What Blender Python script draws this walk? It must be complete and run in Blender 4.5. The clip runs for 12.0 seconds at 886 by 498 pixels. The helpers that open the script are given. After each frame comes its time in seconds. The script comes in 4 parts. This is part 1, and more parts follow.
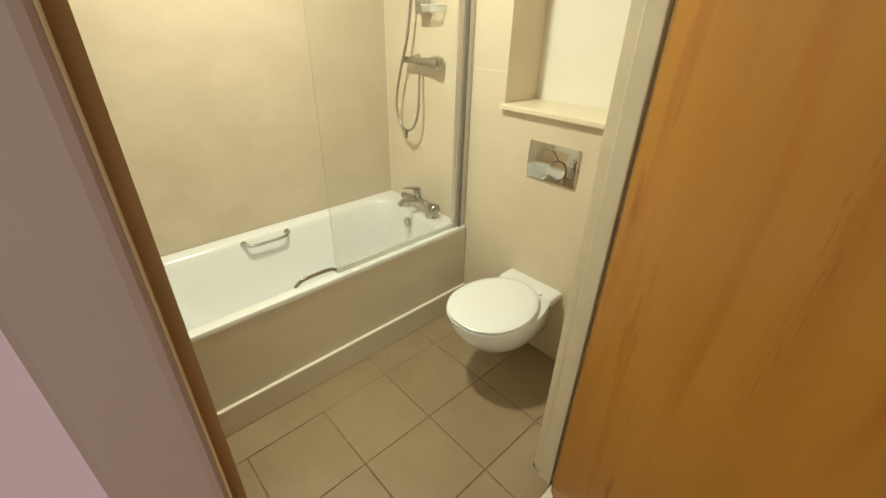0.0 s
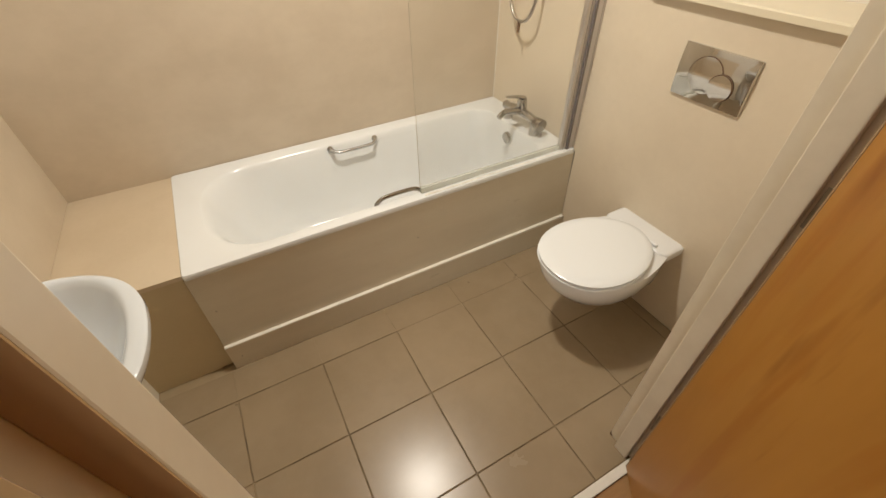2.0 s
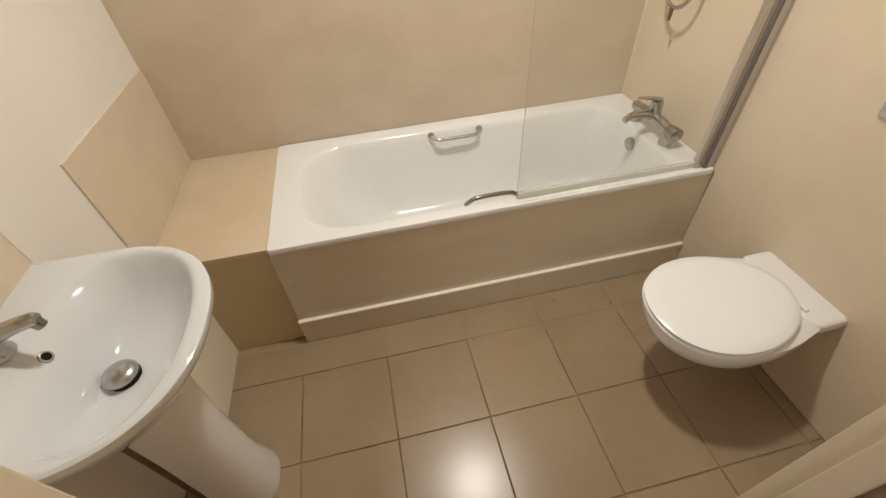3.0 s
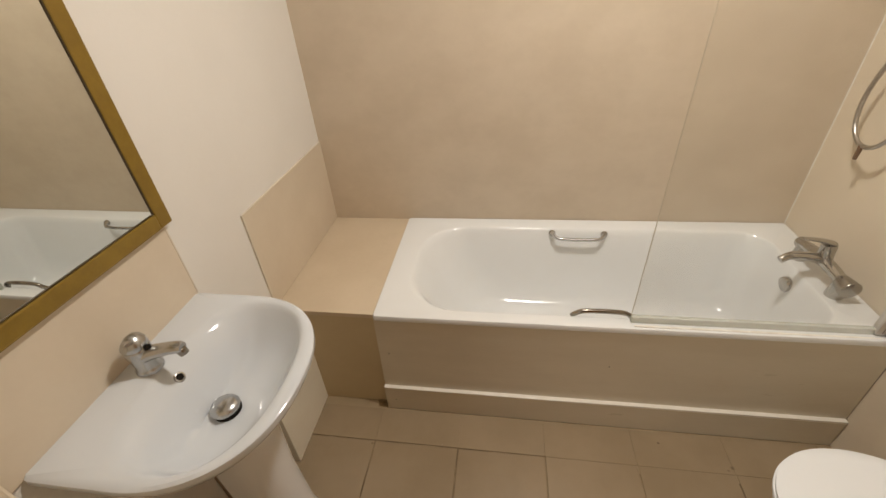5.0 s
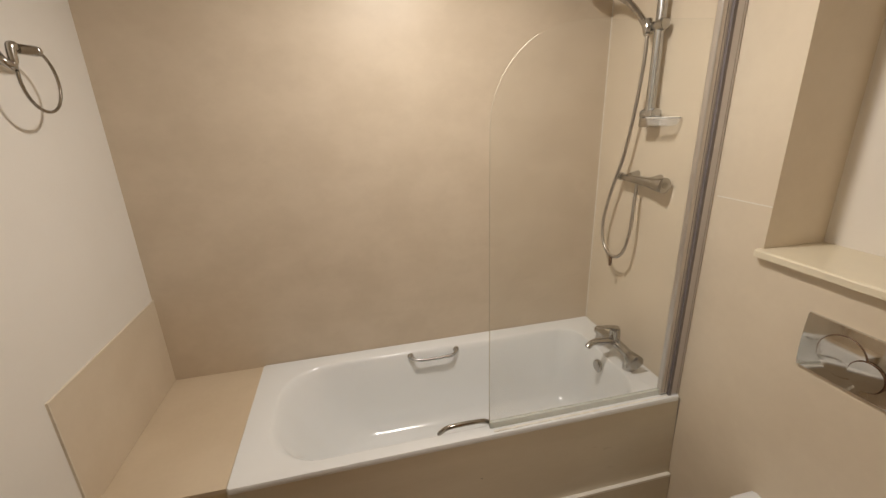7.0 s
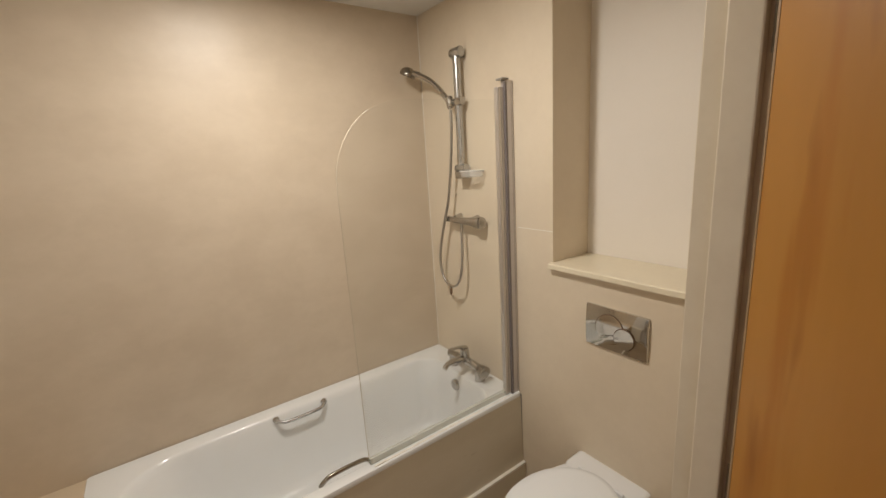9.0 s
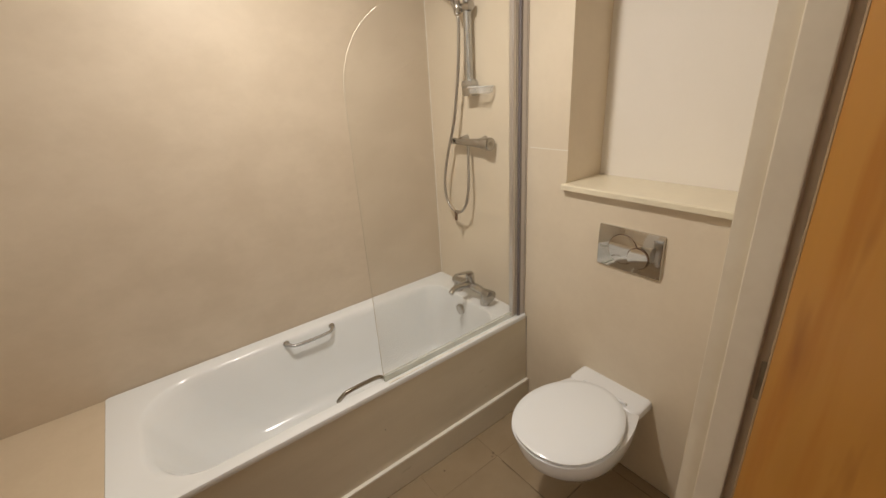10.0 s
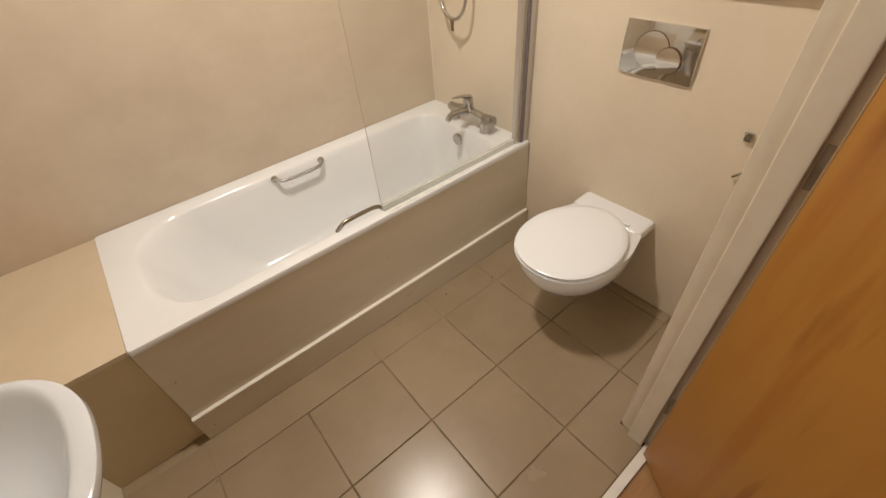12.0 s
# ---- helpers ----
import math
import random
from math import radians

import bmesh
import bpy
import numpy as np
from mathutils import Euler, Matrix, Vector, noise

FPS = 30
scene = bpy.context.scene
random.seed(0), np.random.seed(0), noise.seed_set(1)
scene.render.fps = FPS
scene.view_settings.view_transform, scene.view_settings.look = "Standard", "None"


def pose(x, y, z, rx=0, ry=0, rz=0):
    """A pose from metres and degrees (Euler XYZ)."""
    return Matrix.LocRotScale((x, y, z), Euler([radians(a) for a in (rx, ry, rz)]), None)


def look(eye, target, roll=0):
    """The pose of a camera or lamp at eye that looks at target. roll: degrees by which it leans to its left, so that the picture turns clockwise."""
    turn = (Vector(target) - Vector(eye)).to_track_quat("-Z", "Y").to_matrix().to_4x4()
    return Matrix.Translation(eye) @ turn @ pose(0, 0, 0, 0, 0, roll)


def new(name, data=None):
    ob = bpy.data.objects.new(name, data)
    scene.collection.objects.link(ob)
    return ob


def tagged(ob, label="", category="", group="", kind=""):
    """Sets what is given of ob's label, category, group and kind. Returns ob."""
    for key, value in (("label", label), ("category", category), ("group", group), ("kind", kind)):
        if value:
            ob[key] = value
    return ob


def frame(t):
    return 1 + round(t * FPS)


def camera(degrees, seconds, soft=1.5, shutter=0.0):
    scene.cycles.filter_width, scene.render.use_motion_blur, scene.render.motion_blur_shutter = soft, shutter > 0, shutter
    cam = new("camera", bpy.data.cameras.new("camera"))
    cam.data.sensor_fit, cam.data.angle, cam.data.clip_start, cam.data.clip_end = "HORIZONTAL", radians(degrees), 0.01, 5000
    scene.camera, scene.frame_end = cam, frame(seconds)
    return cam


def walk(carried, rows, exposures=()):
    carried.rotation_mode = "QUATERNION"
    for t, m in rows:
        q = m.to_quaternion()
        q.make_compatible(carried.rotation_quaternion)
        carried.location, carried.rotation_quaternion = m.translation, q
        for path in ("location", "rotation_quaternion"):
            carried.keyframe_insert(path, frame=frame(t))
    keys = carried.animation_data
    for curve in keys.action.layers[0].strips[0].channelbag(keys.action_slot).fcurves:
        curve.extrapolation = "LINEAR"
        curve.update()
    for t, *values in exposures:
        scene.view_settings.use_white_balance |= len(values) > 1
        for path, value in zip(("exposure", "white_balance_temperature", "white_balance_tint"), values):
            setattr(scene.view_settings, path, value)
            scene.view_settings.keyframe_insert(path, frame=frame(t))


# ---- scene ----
cam = camera(94.5, 12.0)
PATH = [
    (0, (-1.533, -2.119, 1.529), (-0.326, -0.854, 0.558), 1.5),
    (0.5, (-1.411, -2.262, 1.544), (-0.404, -0.93, 0.442), 0.6),
    (1, (-1.396, -2.247, 1.518), (-0.528, -0.909, 0.311), 0.0),
    (1.5, (-1.369, -2.122, 1.486), (-0.601, -0.782, 0.215), -1.2),
    (2, (-1.378, -1.937, 1.485), (-0.684, -0.631, 0.138), -1.0),
    (2.5, (-1.358, -1.851, 1.458), (-0.848, -0.503, 0.071), -2.4),
    (3, (-1.29, -1.79, 1.463), (-1.038, -0.385, 0.061), -3.6),
    (3.2, (-1.265, -1.771, 1.47), (-1.115, -0.349, 0.071), -3.9),
    (4.8, (-1.227, -1.739, 1.54), (-1.519, -0.153, 0.357), -4.5),
    (5, (-1.243, -1.736, 1.55), (-1.52, -0.112, 0.416), -3.8),
    (5.5, (-1.247, -1.751, 1.582), (-1.447, -0.035, 0.574), -2.7),
    (6, (-1.222, -1.776, 1.612), (-1.286, 0.015, 0.724), -2.3),
    (6.5, (-1.194, -1.809, 1.63), (-1.045, 0.033, 0.866), -2.0),
    (7, (-1.213, -1.833, 1.639), (-0.803, 0.02, 1.008), -1.9),
    (7.5, (-1.265, -1.863, 1.662), (-0.594, -0.049, 1.153), -2.3),
    (9.3, (-1.348, -1.981, 1.662), (-0.19, -0.41, 1.225), -3.8),
    (9.5, (-1.377, -1.957, 1.648), (-0.212, -0.412, 1.141), -3.4),
    (10, (-1.378, -1.896, 1.596), (-0.272, -0.396, 0.869), -3.6),
    (10.5, (-1.375, -1.868, 1.553), (-0.353, -0.426, 0.615), -4.1),
    (11, (-1.375, -1.85, 1.518), (-0.442, -0.485, 0.392), -4.8),
    (11.5, (-1.377, -1.835, 1.483), (-0.503, -0.55, 0.224), -5.3),
    (12, (-1.383, -1.822, 1.451), (-0.503, -0.623, 0.114), -5.3),
]
LIGHTING = [(0.0, 0.12, 7000, -10), (0.25, 0.08, 6950, 4), (0.5, 0.06, 6800, 12), (1.5, 0.03, 6770, 12), (2.0, -0.04, 6650, 9), (2.5, -0.06, 6550, 10), (3.2, -0.19, 6500, 10), (5.0, -0.29, 6500, 12), (6.0, -0.41, 6500, 12), (6.5, -0.56, 6500, 13), (7.0, -0.61, 6500, 13),
            (8.0, -0.62, 6500, 13), (9.5, -0.55, 6470, 12), (10.0, -0.47, 6480, 12), (10.5, -0.36, 6500, 12), (11.2, -0.20, 6620, 14), (12.0, -0.11, 6620, 14)]
walk(cam, [(t, look(eye, target, roll)) for t, eye, target, roll in PATH], LIGHTING)

# ---- light ----
world = bpy.data.worlds.new("world")
scene.world = world
world.use_nodes = True
sky = world.node_tree.nodes.new("ShaderNodeTexSky")
sky.sky_type, sky.sun_disc, sky.sun_elevation, sky.sun_rotation = "NISHITA", False, radians(30), radians(200)
world.node_tree.nodes["Background"].inputs[1].default_value = 0.05
world.node_tree.links.new(sky.outputs[0], world.node_tree.nodes["Background"].inputs[0])

LIGHT = (-0.95, -0.75, 2.4)
lamp_data = bpy.data.lights.new("ceiling_lamp", "AREA")
lamp_data.shape, lamp_data.size, lamp_data.energy, lamp_data.color = "DISK", 0.14, 25.0, (0.993, 0.937, 0.843)
lamp_data.spread = radians(180)
ceiling_lamp = new("ceiling_lamp", lamp_data)
ceiling_lamp.matrix_world = pose(LIGHT[0], LIGHT[1], 2.381)

# added fill lamp standing in for the hall's unseen light source
hall_data = bpy.data.lights.new("hall_fill", "AREA")
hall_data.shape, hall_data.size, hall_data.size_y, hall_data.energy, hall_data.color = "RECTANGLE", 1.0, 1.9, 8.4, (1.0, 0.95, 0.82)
hall_lamp = new("hall_fill", hall_data)
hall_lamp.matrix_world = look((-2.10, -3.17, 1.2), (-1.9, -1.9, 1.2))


# ---- materials ----
def mat(name, base, rough=0.5, metal=0.0, spots=0.0, spot_scale=6.0, grain=0.0, grain_scale=80.0, bump=0.0, dark=None, coat=0.0, rough_var=0.0, stretch=(1, 1, 1), random_amount=0.0, ior=1.5, transmission=0.0):
    m = bpy.data.materials.new(name)
    m.use_nodes = True
    nt = m.node_tree
    b = nt.nodes["Principled BSDF"]
    b.inputs["Roughness"].default_value, b.inputs["Metallic"].default_value = rough, metal
    b.inputs["Coat Weight"].default_value, b.inputs["IOR"].default_value = coat, ior
    b.inputs["Transmission Weight"].default_value = transmission
    b.inputs["Base Color"].default_value = (*base, 1)
    if not (spots or grain or bump or rough_var or random_amount):
        return m
    tc = nt.nodes.new("ShaderNodeTexCoord")
    mp = nt.nodes.new("ShaderNodeMapping")
    mp.inputs["Scale"].default_value = stretch
    geo = nt.nodes.new("ShaderNodeNewGeometry")
    nt.links.new(geo.outputs["Position"], mp.inputs["Vector"])
    big = nt.nodes.new("ShaderNodeTexNoise")
    big.inputs["Scale"].default_value, big.inputs["Detail"].default_value, big.inputs["Roughness"].default_value = spot_scale, 5, 0.6
    fine = nt.nodes.new("ShaderNodeTexNoise")
    fine.inputs["Scale"].default_value, fine.inputs["Detail"].default_value = grain_scale, 4
    for n in (big, fine):
        nt.links.new(mp.outputs[0], n.inputs["Vector"])
    r1 = nt.nodes.new("ShaderNodeValToRGB")
    r1.color_ramp.interpolation = "EASE"
    r1.color_ramp.elements[0].position, r1.color_ramp.elements[1].position = 0.32, 0.68
    nt.links.new(big.outputs["Fac"], r1.inputs[0])
    dk = dark or tuple(c * 0.7 for c in base)
    mix = nt.nodes.new("ShaderNodeMix")
    mix.data_type = "RGBA"
    mix.inputs["A"].default_value, mix.inputs["B"].default_value = (*base, 1), (*dk, 1)
    add = nt.nodes.new("ShaderNodeMath")
    add.operation = "MULTIPLY"
    add.inputs[1].default_value = spots
    nt.links.new(r1.outputs[0], add.inputs[0])
    add2 = nt.nodes.new("ShaderNodeMath")
    add2.operation = "MULTIPLY_ADD"
    add2.inputs[1].default_value = grain
    nt.links.new(fine.outputs["Fac"], add2.inputs[0])
    nt.links.new(add.outputs[0], add2.inputs[2])
    last = add2
    if random_amount:
        info = nt.nodes.new("ShaderNodeObjectInfo")
        add3 = nt.nodes.new("ShaderNodeMath")
        add3.operation = "MULTIPLY_ADD"
        add3.inputs[1].default_value = random_amount
        nt.links.new(info.outputs["Random"], add3.inputs[0])
        nt.links.new(add2.outputs[0], add3.inputs[2])
        last = add3
    nt.links.new(last.outputs[0], mix.inputs["Factor"])
    nt.links.new(mix.outputs["Result"], b.inputs["Base Color"])
    if rough_var:
        rr = nt.nodes.new("ShaderNodeMath")
        rr.operation = "MULTIPLY_ADD"
        rr.inputs[1].default_value, rr.inputs[2].default_value = rough_var, rough - rough_var / 2
        nt.links.new(big.outputs["Fac"], rr.inputs[0])
        nt.links.new(rr.outputs[0], b.inputs["Roughness"])
    if bump:
        bp = nt.nodes.new("ShaderNodeBump")
        bp.inputs["Strength"].default_value, bp.inputs["Distance"].default_value = bump, 0.002
        nt.links.new(fine.outputs["Fac"], bp.inputs["Height"])
        nt.links.new(bp.outputs[0], b.inputs["Normal"])
    return m


LAMINATE = mat("beige_laminate", (0.635, 0.54, 0.418), 0.42, spots=0.5, spot_scale=4.0, grain=0.30, grain_scale=24, dark=(0.53, 0.44, 0.328), bump=0.05, rough_var=0.16, stretch=(0.9, 1.0, 1.25))
LEDGE = mat("cream_laminate", (0.66, 0.55, 0.405), 0.42, spots=0.4, spot_scale=4, grain=0.3, grain_scale=60, dark=(0.57, 0.46, 0.32), bump=0.04)
FRONT = mat("white_bath_panel", (0.675, 0.61, 0.485), 0.30, spots=0.45, spot_scale=4, grain=0.3, grain_scale=60, dark=(0.585, 0.52, 0.40), bump=0.04, rough_var=0.15, stretch=(0.5, 1, 2.2))
SPLASH = mat("splash_panel_laminate", (0.70, 0.605, 0.475), 0.42, spots=0.4, spot_scale=4, grain=0.3, grain_scale=60, dark=(0.62, 0.525, 0.40), bump=0.04, rough_var=0.12)
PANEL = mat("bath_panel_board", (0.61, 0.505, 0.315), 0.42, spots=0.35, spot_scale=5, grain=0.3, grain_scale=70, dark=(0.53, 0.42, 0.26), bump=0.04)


def flecks(m, colour, scale, stretch, level):
    # sparse darker marks on top of a material's base colour
    nt = m.node_tree
    b = nt.nodes["Principled BSDF"]
    src = b.inputs["Base Color"].links[0].from_socket
    geo = nt.nodes.new("ShaderNodeNewGeometry")
    mp = nt.nodes.new("ShaderNodeMapping")
    mp.inputs["Scale"].default_value = stretch
    nz = nt.nodes.new("ShaderNodeTexNoise")
    nz.inputs["Scale"].default_value, nz.inputs["Detail"].default_value = scale / 4, 3
    rp = nt.nodes.new("ShaderNodeValToRGB")
    rp.color_ramp.elements[0].position, rp.color_ramp.elements[1].position = level, level + 0.10
    mx = nt.nodes.new("ShaderNodeMix")
    mx.data_type = "RGBA"
    mx.inputs["B"].default_value = (*colour, 1)
    nt.links.new(geo.outputs["Position"], mp.inputs["Vector"])
    nt.links.new(mp.outputs[0], nz.inputs["Vector"])
    nt.links.new(nz.outputs["Fac"], rp.inputs[0])
    nt.links.new(rp.outputs[0], mx.inputs["Factor"])
    nt.links.new(src, mx.inputs["A"])
    nt.links.new(mx.outputs["Result"], b.inputs["Base Color"])


PALE_LAMINATE = mat("pale_beige_laminate", (0.745, 0.648, 0.505), 0.48, spots=0.4, spot_scale=3.0, grain=0.3, grain_scale=38, dark=(0.645, 0.55, 0.42), bump=0.05, rough_var=0.12)
WHITE_PAINT = mat("white_wall_paint", (0.80, 0.77, 0.72), 0.6, spots=0.2, spot_scale=2.5, grain=0.15, grain_scale=120, dark=(0.70, 0.66, 0.60), bump=0.12)
NICHE_PAINT = mat("niche_paint", (0.87, 0.82, 0.745), 0.55, spots=0.2, spot_scale=3, grain=0.15, grain_scale=100, dark=(0.79, 0.735, 0.65), bump=0.1)
CEILING_PAINT = mat("ceiling_paint", (0.80, 0.78, 0.74), 0.75, spots=0.15, spot_scale=2, grain=0.1, bump=0.1)
TRIM_PAINT = mat("cream_gloss_paint", (0.74, 0.66, 0.52), 0.35, spots=0.25, spot_scale=9, grain=0.2, grain_scale=60, dark=(0.60, 0.51, 0.38), bump=0.08)
SILL_PAINT = mat("sill_gloss_paint", (0.80, 0.72, 0.55), 0.3, spots=0.2, spot_scale=8, grain=0.2, dark=(0.66, 0.59, 0.46), bump=0.06)
TILE = mat("floor_tile", (0.36, 0.272, 0.175), 0.27, spots=0.38, spot_scale=3.6, grain=0.18, grain_scale=20, dark=(0.262, 0.193, 0.115), rough_var=0.02, random_amount=0.22)
GROUT = mat("floor_grout", (0.11, 0.073, 0.038), 0.85, spots=0.9, spot_scale=7, grain=0.3, dark=(0.29, 0.215, 0.125))
PALE_GROUT = mat("pale_grout", (0.36, 0.27, 0.16), 0.6, spots=0.8, spot_scale=7, grain=0.3, dark=(0.30, 0.22, 0.125))
CERAMIC = mat("white_ceramic", (0.80, 0.805, 0.81), 0.10, coat=0.3)
BASIN = mat("cool_white_ceramic", (0.66, 0.685, 0.71), 0.10, coat=0.3)
SCREWS = ((-1.658, -0.721, 0.062), (-1.66, -0.7015, 0.324), (-0.842, -0.7012, 0.332))
ENAMEL = mat("white_bath_enamel", (0.81, 0.825, 0.825), 0.16, spots=0.12, spot_scale=5, dark=(0.74, 0.73, 0.69), rough_var=0.08)
SEAT = mat("white_toilet_plastic", (0.84, 0.86, 0.875), 0.2)
PLUG = mat("bright_plug_chrome", (0.52, 0.52, 0.515), 0.27, metal=1.0, spots=0.15, spot_scale=9, dark=(0.46, 0.46, 0.455))
LIP = mat("dark_gilt_lip", (0.07, 0.045, 0.015), 0.5, spots=0.4, spot_scale=30)
SEAL = mat("pale_clear_seal", (0.66, 0.68, 0.60), 0.25, spots=0.4, spot_scale=20, dark=(0.52, 0.53, 0.45))
SEAL.node_tree.nodes["Principled BSDF"].inputs["Alpha"].default_value = 0.5
CHROME = mat("chrome", (0.47, 0.45, 0.42), 0.16, metal=1.0, spots=0.3, spot_scale=25, dark=(0.36, 0.34, 0.31), rough_var=0.12)
# darker copy of the chrome, with dark reflections put into its colour
GRIP = mat("dark_reflection_chrome", (0.33, 0.30, 0.26), 0.2, metal=1.0, spots=0.4, spot_scale=25, dark=(0.22, 0.20, 0.17), rough_var=0.15)
HOSE = mat("steel_hose", (0.55, 0.52, 0.48), 0.28, metal=1.0, grain=0.6, grain_scale=300, dark=(0.30, 0.27, 0.24))
GOLD = mat("gilt_frame_paint", (0.31, 0.20, 0.032), 0.38, metal=0.35, spots=0.4, spot_scale=20, grain=0.3, grain_scale=90, dark=(0.20, 0.12, 0.02), bump=0.1)
MIRROR = mat("mirror_silver", (0.70, 0.71, 0.675), 0.01, metal=1.0)
# near-black that stands for shade inside holes and gaps; also the tap button
DARK = mat("dark_recess", (0.02, 0.017, 0.014), 0.8, spots=0.3, ior=1.05)
CHANNEL = mat("anodised_channel", (0.60, 0.575, 0.565), 0.32, metal=0.75, spots=0.25, spot_scale=14, dark=(0.48, 0.45, 0.47), stretch=(1, 1, 0.2))
GROOVE = mat("dark_groove_seal", (0.19, 0.165, 0.165), 0.5, spots=0.3, spot_scale=30)
BOXING = mat("boxing_gloss_paint", (0.86, 0.81, 0.68), 0.32, spots=0.25, spot_scale=7, grain=0.2, grain_scale=60, dark=(0.76, 0.69, 0.55), bump=0.05)
PIVOT = mat("pale_anodised_post", (0.60, 0.565, 0.53), 0.30, metal=0.75, spots=0.25, spot_scale=14, dark=(0.50, 0.465, 0.43), stretch=(1, 1, 0.2))
TAN_EDGE = mat("tan_architrave_edge", (0.50, 0.36, 0.20), 0.42, spots=0.4, spot_scale=8, grain=0.3, grain_scale=50, dark=(0.36, 0.24, 0.12), stretch=(2, 2, 0.4))
RUBBER = mat("grey_seal", (0.30, 0.27, 0.23), 0.4, spots=0.3, spot_scale=30)
SILICONE = mat("white_sealant", (0.86, 0.84, 0.78), 0.4, spots=0.4, spot_scale=30, dark=(0.55, 0.48, 0.38))
EDGE = mat("laminate_edge", (0.74, 0.66, 0.54), 0.5, spots=0.4, spot_scale=20)
POLISHED = mat("polished_plate", (0.62, 0.60, 0.57), 0.07, metal=1.0, spots=0.3, spot_scale=20, dark=(0.5, 0.48, 0.45), rough_var=0.06)
BEAD = mat("white_plastic_bead", (0.84, 0.80, 0.72), 0.3, spots=0.3, spot_scale=20, dark=(0.70, 0.63, 0.52))
STEEL = mat("worn_steel", (0.42, 0.38, 0.31), 0.4, metal=0.9, spots=0.5, spot_scale=40, dark=(0.22, 0.19, 0.14))
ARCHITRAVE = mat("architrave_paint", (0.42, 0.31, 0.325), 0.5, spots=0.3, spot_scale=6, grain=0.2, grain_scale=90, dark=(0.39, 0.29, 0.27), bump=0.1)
BROWN = mat("brown_stop_facing", (0.50, 0.33, 0.155), 0.5, spots=0.4, spot_scale=9, grain=0.3, grain_scale=60, dark=(0.38, 0.235, 0.10), stretch=(2, 2, 0.5))
STRIKE = mat("worn_strike", (0.20, 0.12, 0.07), 0.55, metal=0.3, spots=0.5, spot_scale=40, dark=(0.10, 0.055, 0.03))
DOOR_WOOD = mat("orange_veneer", (0.46, 0.213, 0.038), 0.36, spots=0.55, spot_scale=1.6, grain=0.40, grain_scale=13, dark=(0.365, 0.156, 0.022), bump=0.04, stretch=(3.2, 3.2, 0.6), rough_var=0.12)
flecks(DOOR_WOOD, (0.27, 0.095, 0.012), 9.0, (6.0, 6.0, 0.9), 0.63)
flecks(DOOR_WOOD, (0.38, 0.150, 0.020), 14.0, (4.0, 4.0, 0.35), 0.56)


def knot_streak(m, colour, x, z0, z1, half):
    # an upright line of knots and broken grain in the veneer, in the leaf's own axes
    nt = m.node_tree
    b = nt.nodes["Principled BSDF"]
    src = b.inputs["Base Color"].links[0].from_socket

    def node(kind, *links, **values):
        n = nt.nodes.new(kind)
        for k, v in values.items():
            if k in ("operation", "interpolation_type"):
                if k == "operation":
                    n.operation = v
                else:
                    n.interpolation_type = v
            else:
                n.inputs[int(k[1:])].default_value = v
        for slot, socket in links:
            nt.links.new(socket, n.inputs[slot])
        return n

    tc = nt.nodes.new("ShaderNodeTexCoord")
    xyz = node("ShaderNodeSeparateXYZ", (0, tc.outputs["Object"]))
    slow = node("ShaderNodeMapping", (0, tc.outputs["Object"]))
    slow.inputs["Scale"].default_value = (0.0, 0.0, 5.0)
    wander = node("ShaderNodeTexNoise", (0, slow.outputs[0]))
    thin = node("ShaderNodeMapping", (0, tc.outputs["Object"]))
    thin.inputs["Scale"].default_value = (48.0, 0.0, 2.6)
    broken = node("ShaderNodeTexNoise", (0, thin.outputs[0]))
    shifted = node("ShaderNodeMath", (0, wander.outputs["Fac"]), (2, xyz.outputs["X"]), operation="MULTIPLY_ADD", i1=0.06)
    off = node("ShaderNodeMath", (0, shifted.outputs[0]), operation="SUBTRACT", i1=x + 0.03)
    dist = node("ShaderNodeMath", (0, off.outputs[0]), operation="ABSOLUTE")
    near = node("ShaderNodeMapRange", (0, dist.outputs[0]), interpolation_type="SMOOTHSTEP", i1=0.0, i2=half, i3=1.0, i4=0.0)
    low = node("ShaderNodeMapRange", (0, xyz.outputs["Z"]), interpolation_type="SMOOTHSTEP", i1=z0, i2=z0 + 0.15, i3=0.0, i4=1.0)
    high = node("ShaderNodeMapRange", (0, xyz.outputs["Z"]), interpolation_type="SMOOTHSTEP", i1=z1 - 0.06, i2=z1, i3=1.0, i4=0.0)
    knot = node("ShaderNodeMapRange", (0, xyz.outputs["Z"]), interpolation_type="SMOOTHSTEP", i1=z1 - 0.16, i2=z1 - 0.08, i3=0.0, i4=0.22)
    grain = node("ShaderNodeMath", (0, broken.outputs["Fac"]), (1, knot.outputs["Result"]), operation="ADD")
    lines = node("ShaderNodeMapRange", (0, grain.outputs[0]), interpolation_type="SMOOTHSTEP", i1=0.46, i2=0.66, i3=0.0, i4=0.55)
    f = node("ShaderNodeMath", (0, near.outputs["Result"]), (1, lines.outputs["Result"]), operation="MULTIPLY")
    f = node("ShaderNodeMath", (0, f.outputs[0]), (1, low.outputs["Result"]), operation="MULTIPLY")
    f = node("ShaderNodeMath", (0, f.outputs[0]), (1, high.outputs["Result"]), operation="MULTIPLY")
    mx = nt.nodes.new("ShaderNodeMix")
    mx.data_type = "RGBA"
    mx.inputs["B"].default_value = (*colour, 1)
    nt.links.new(f.outputs[0], mx.inputs["Factor"])
    nt.links.new(src, mx.inputs["A"])
    nt.links.new(mx.outputs["Result"], b.inputs["Base Color"])


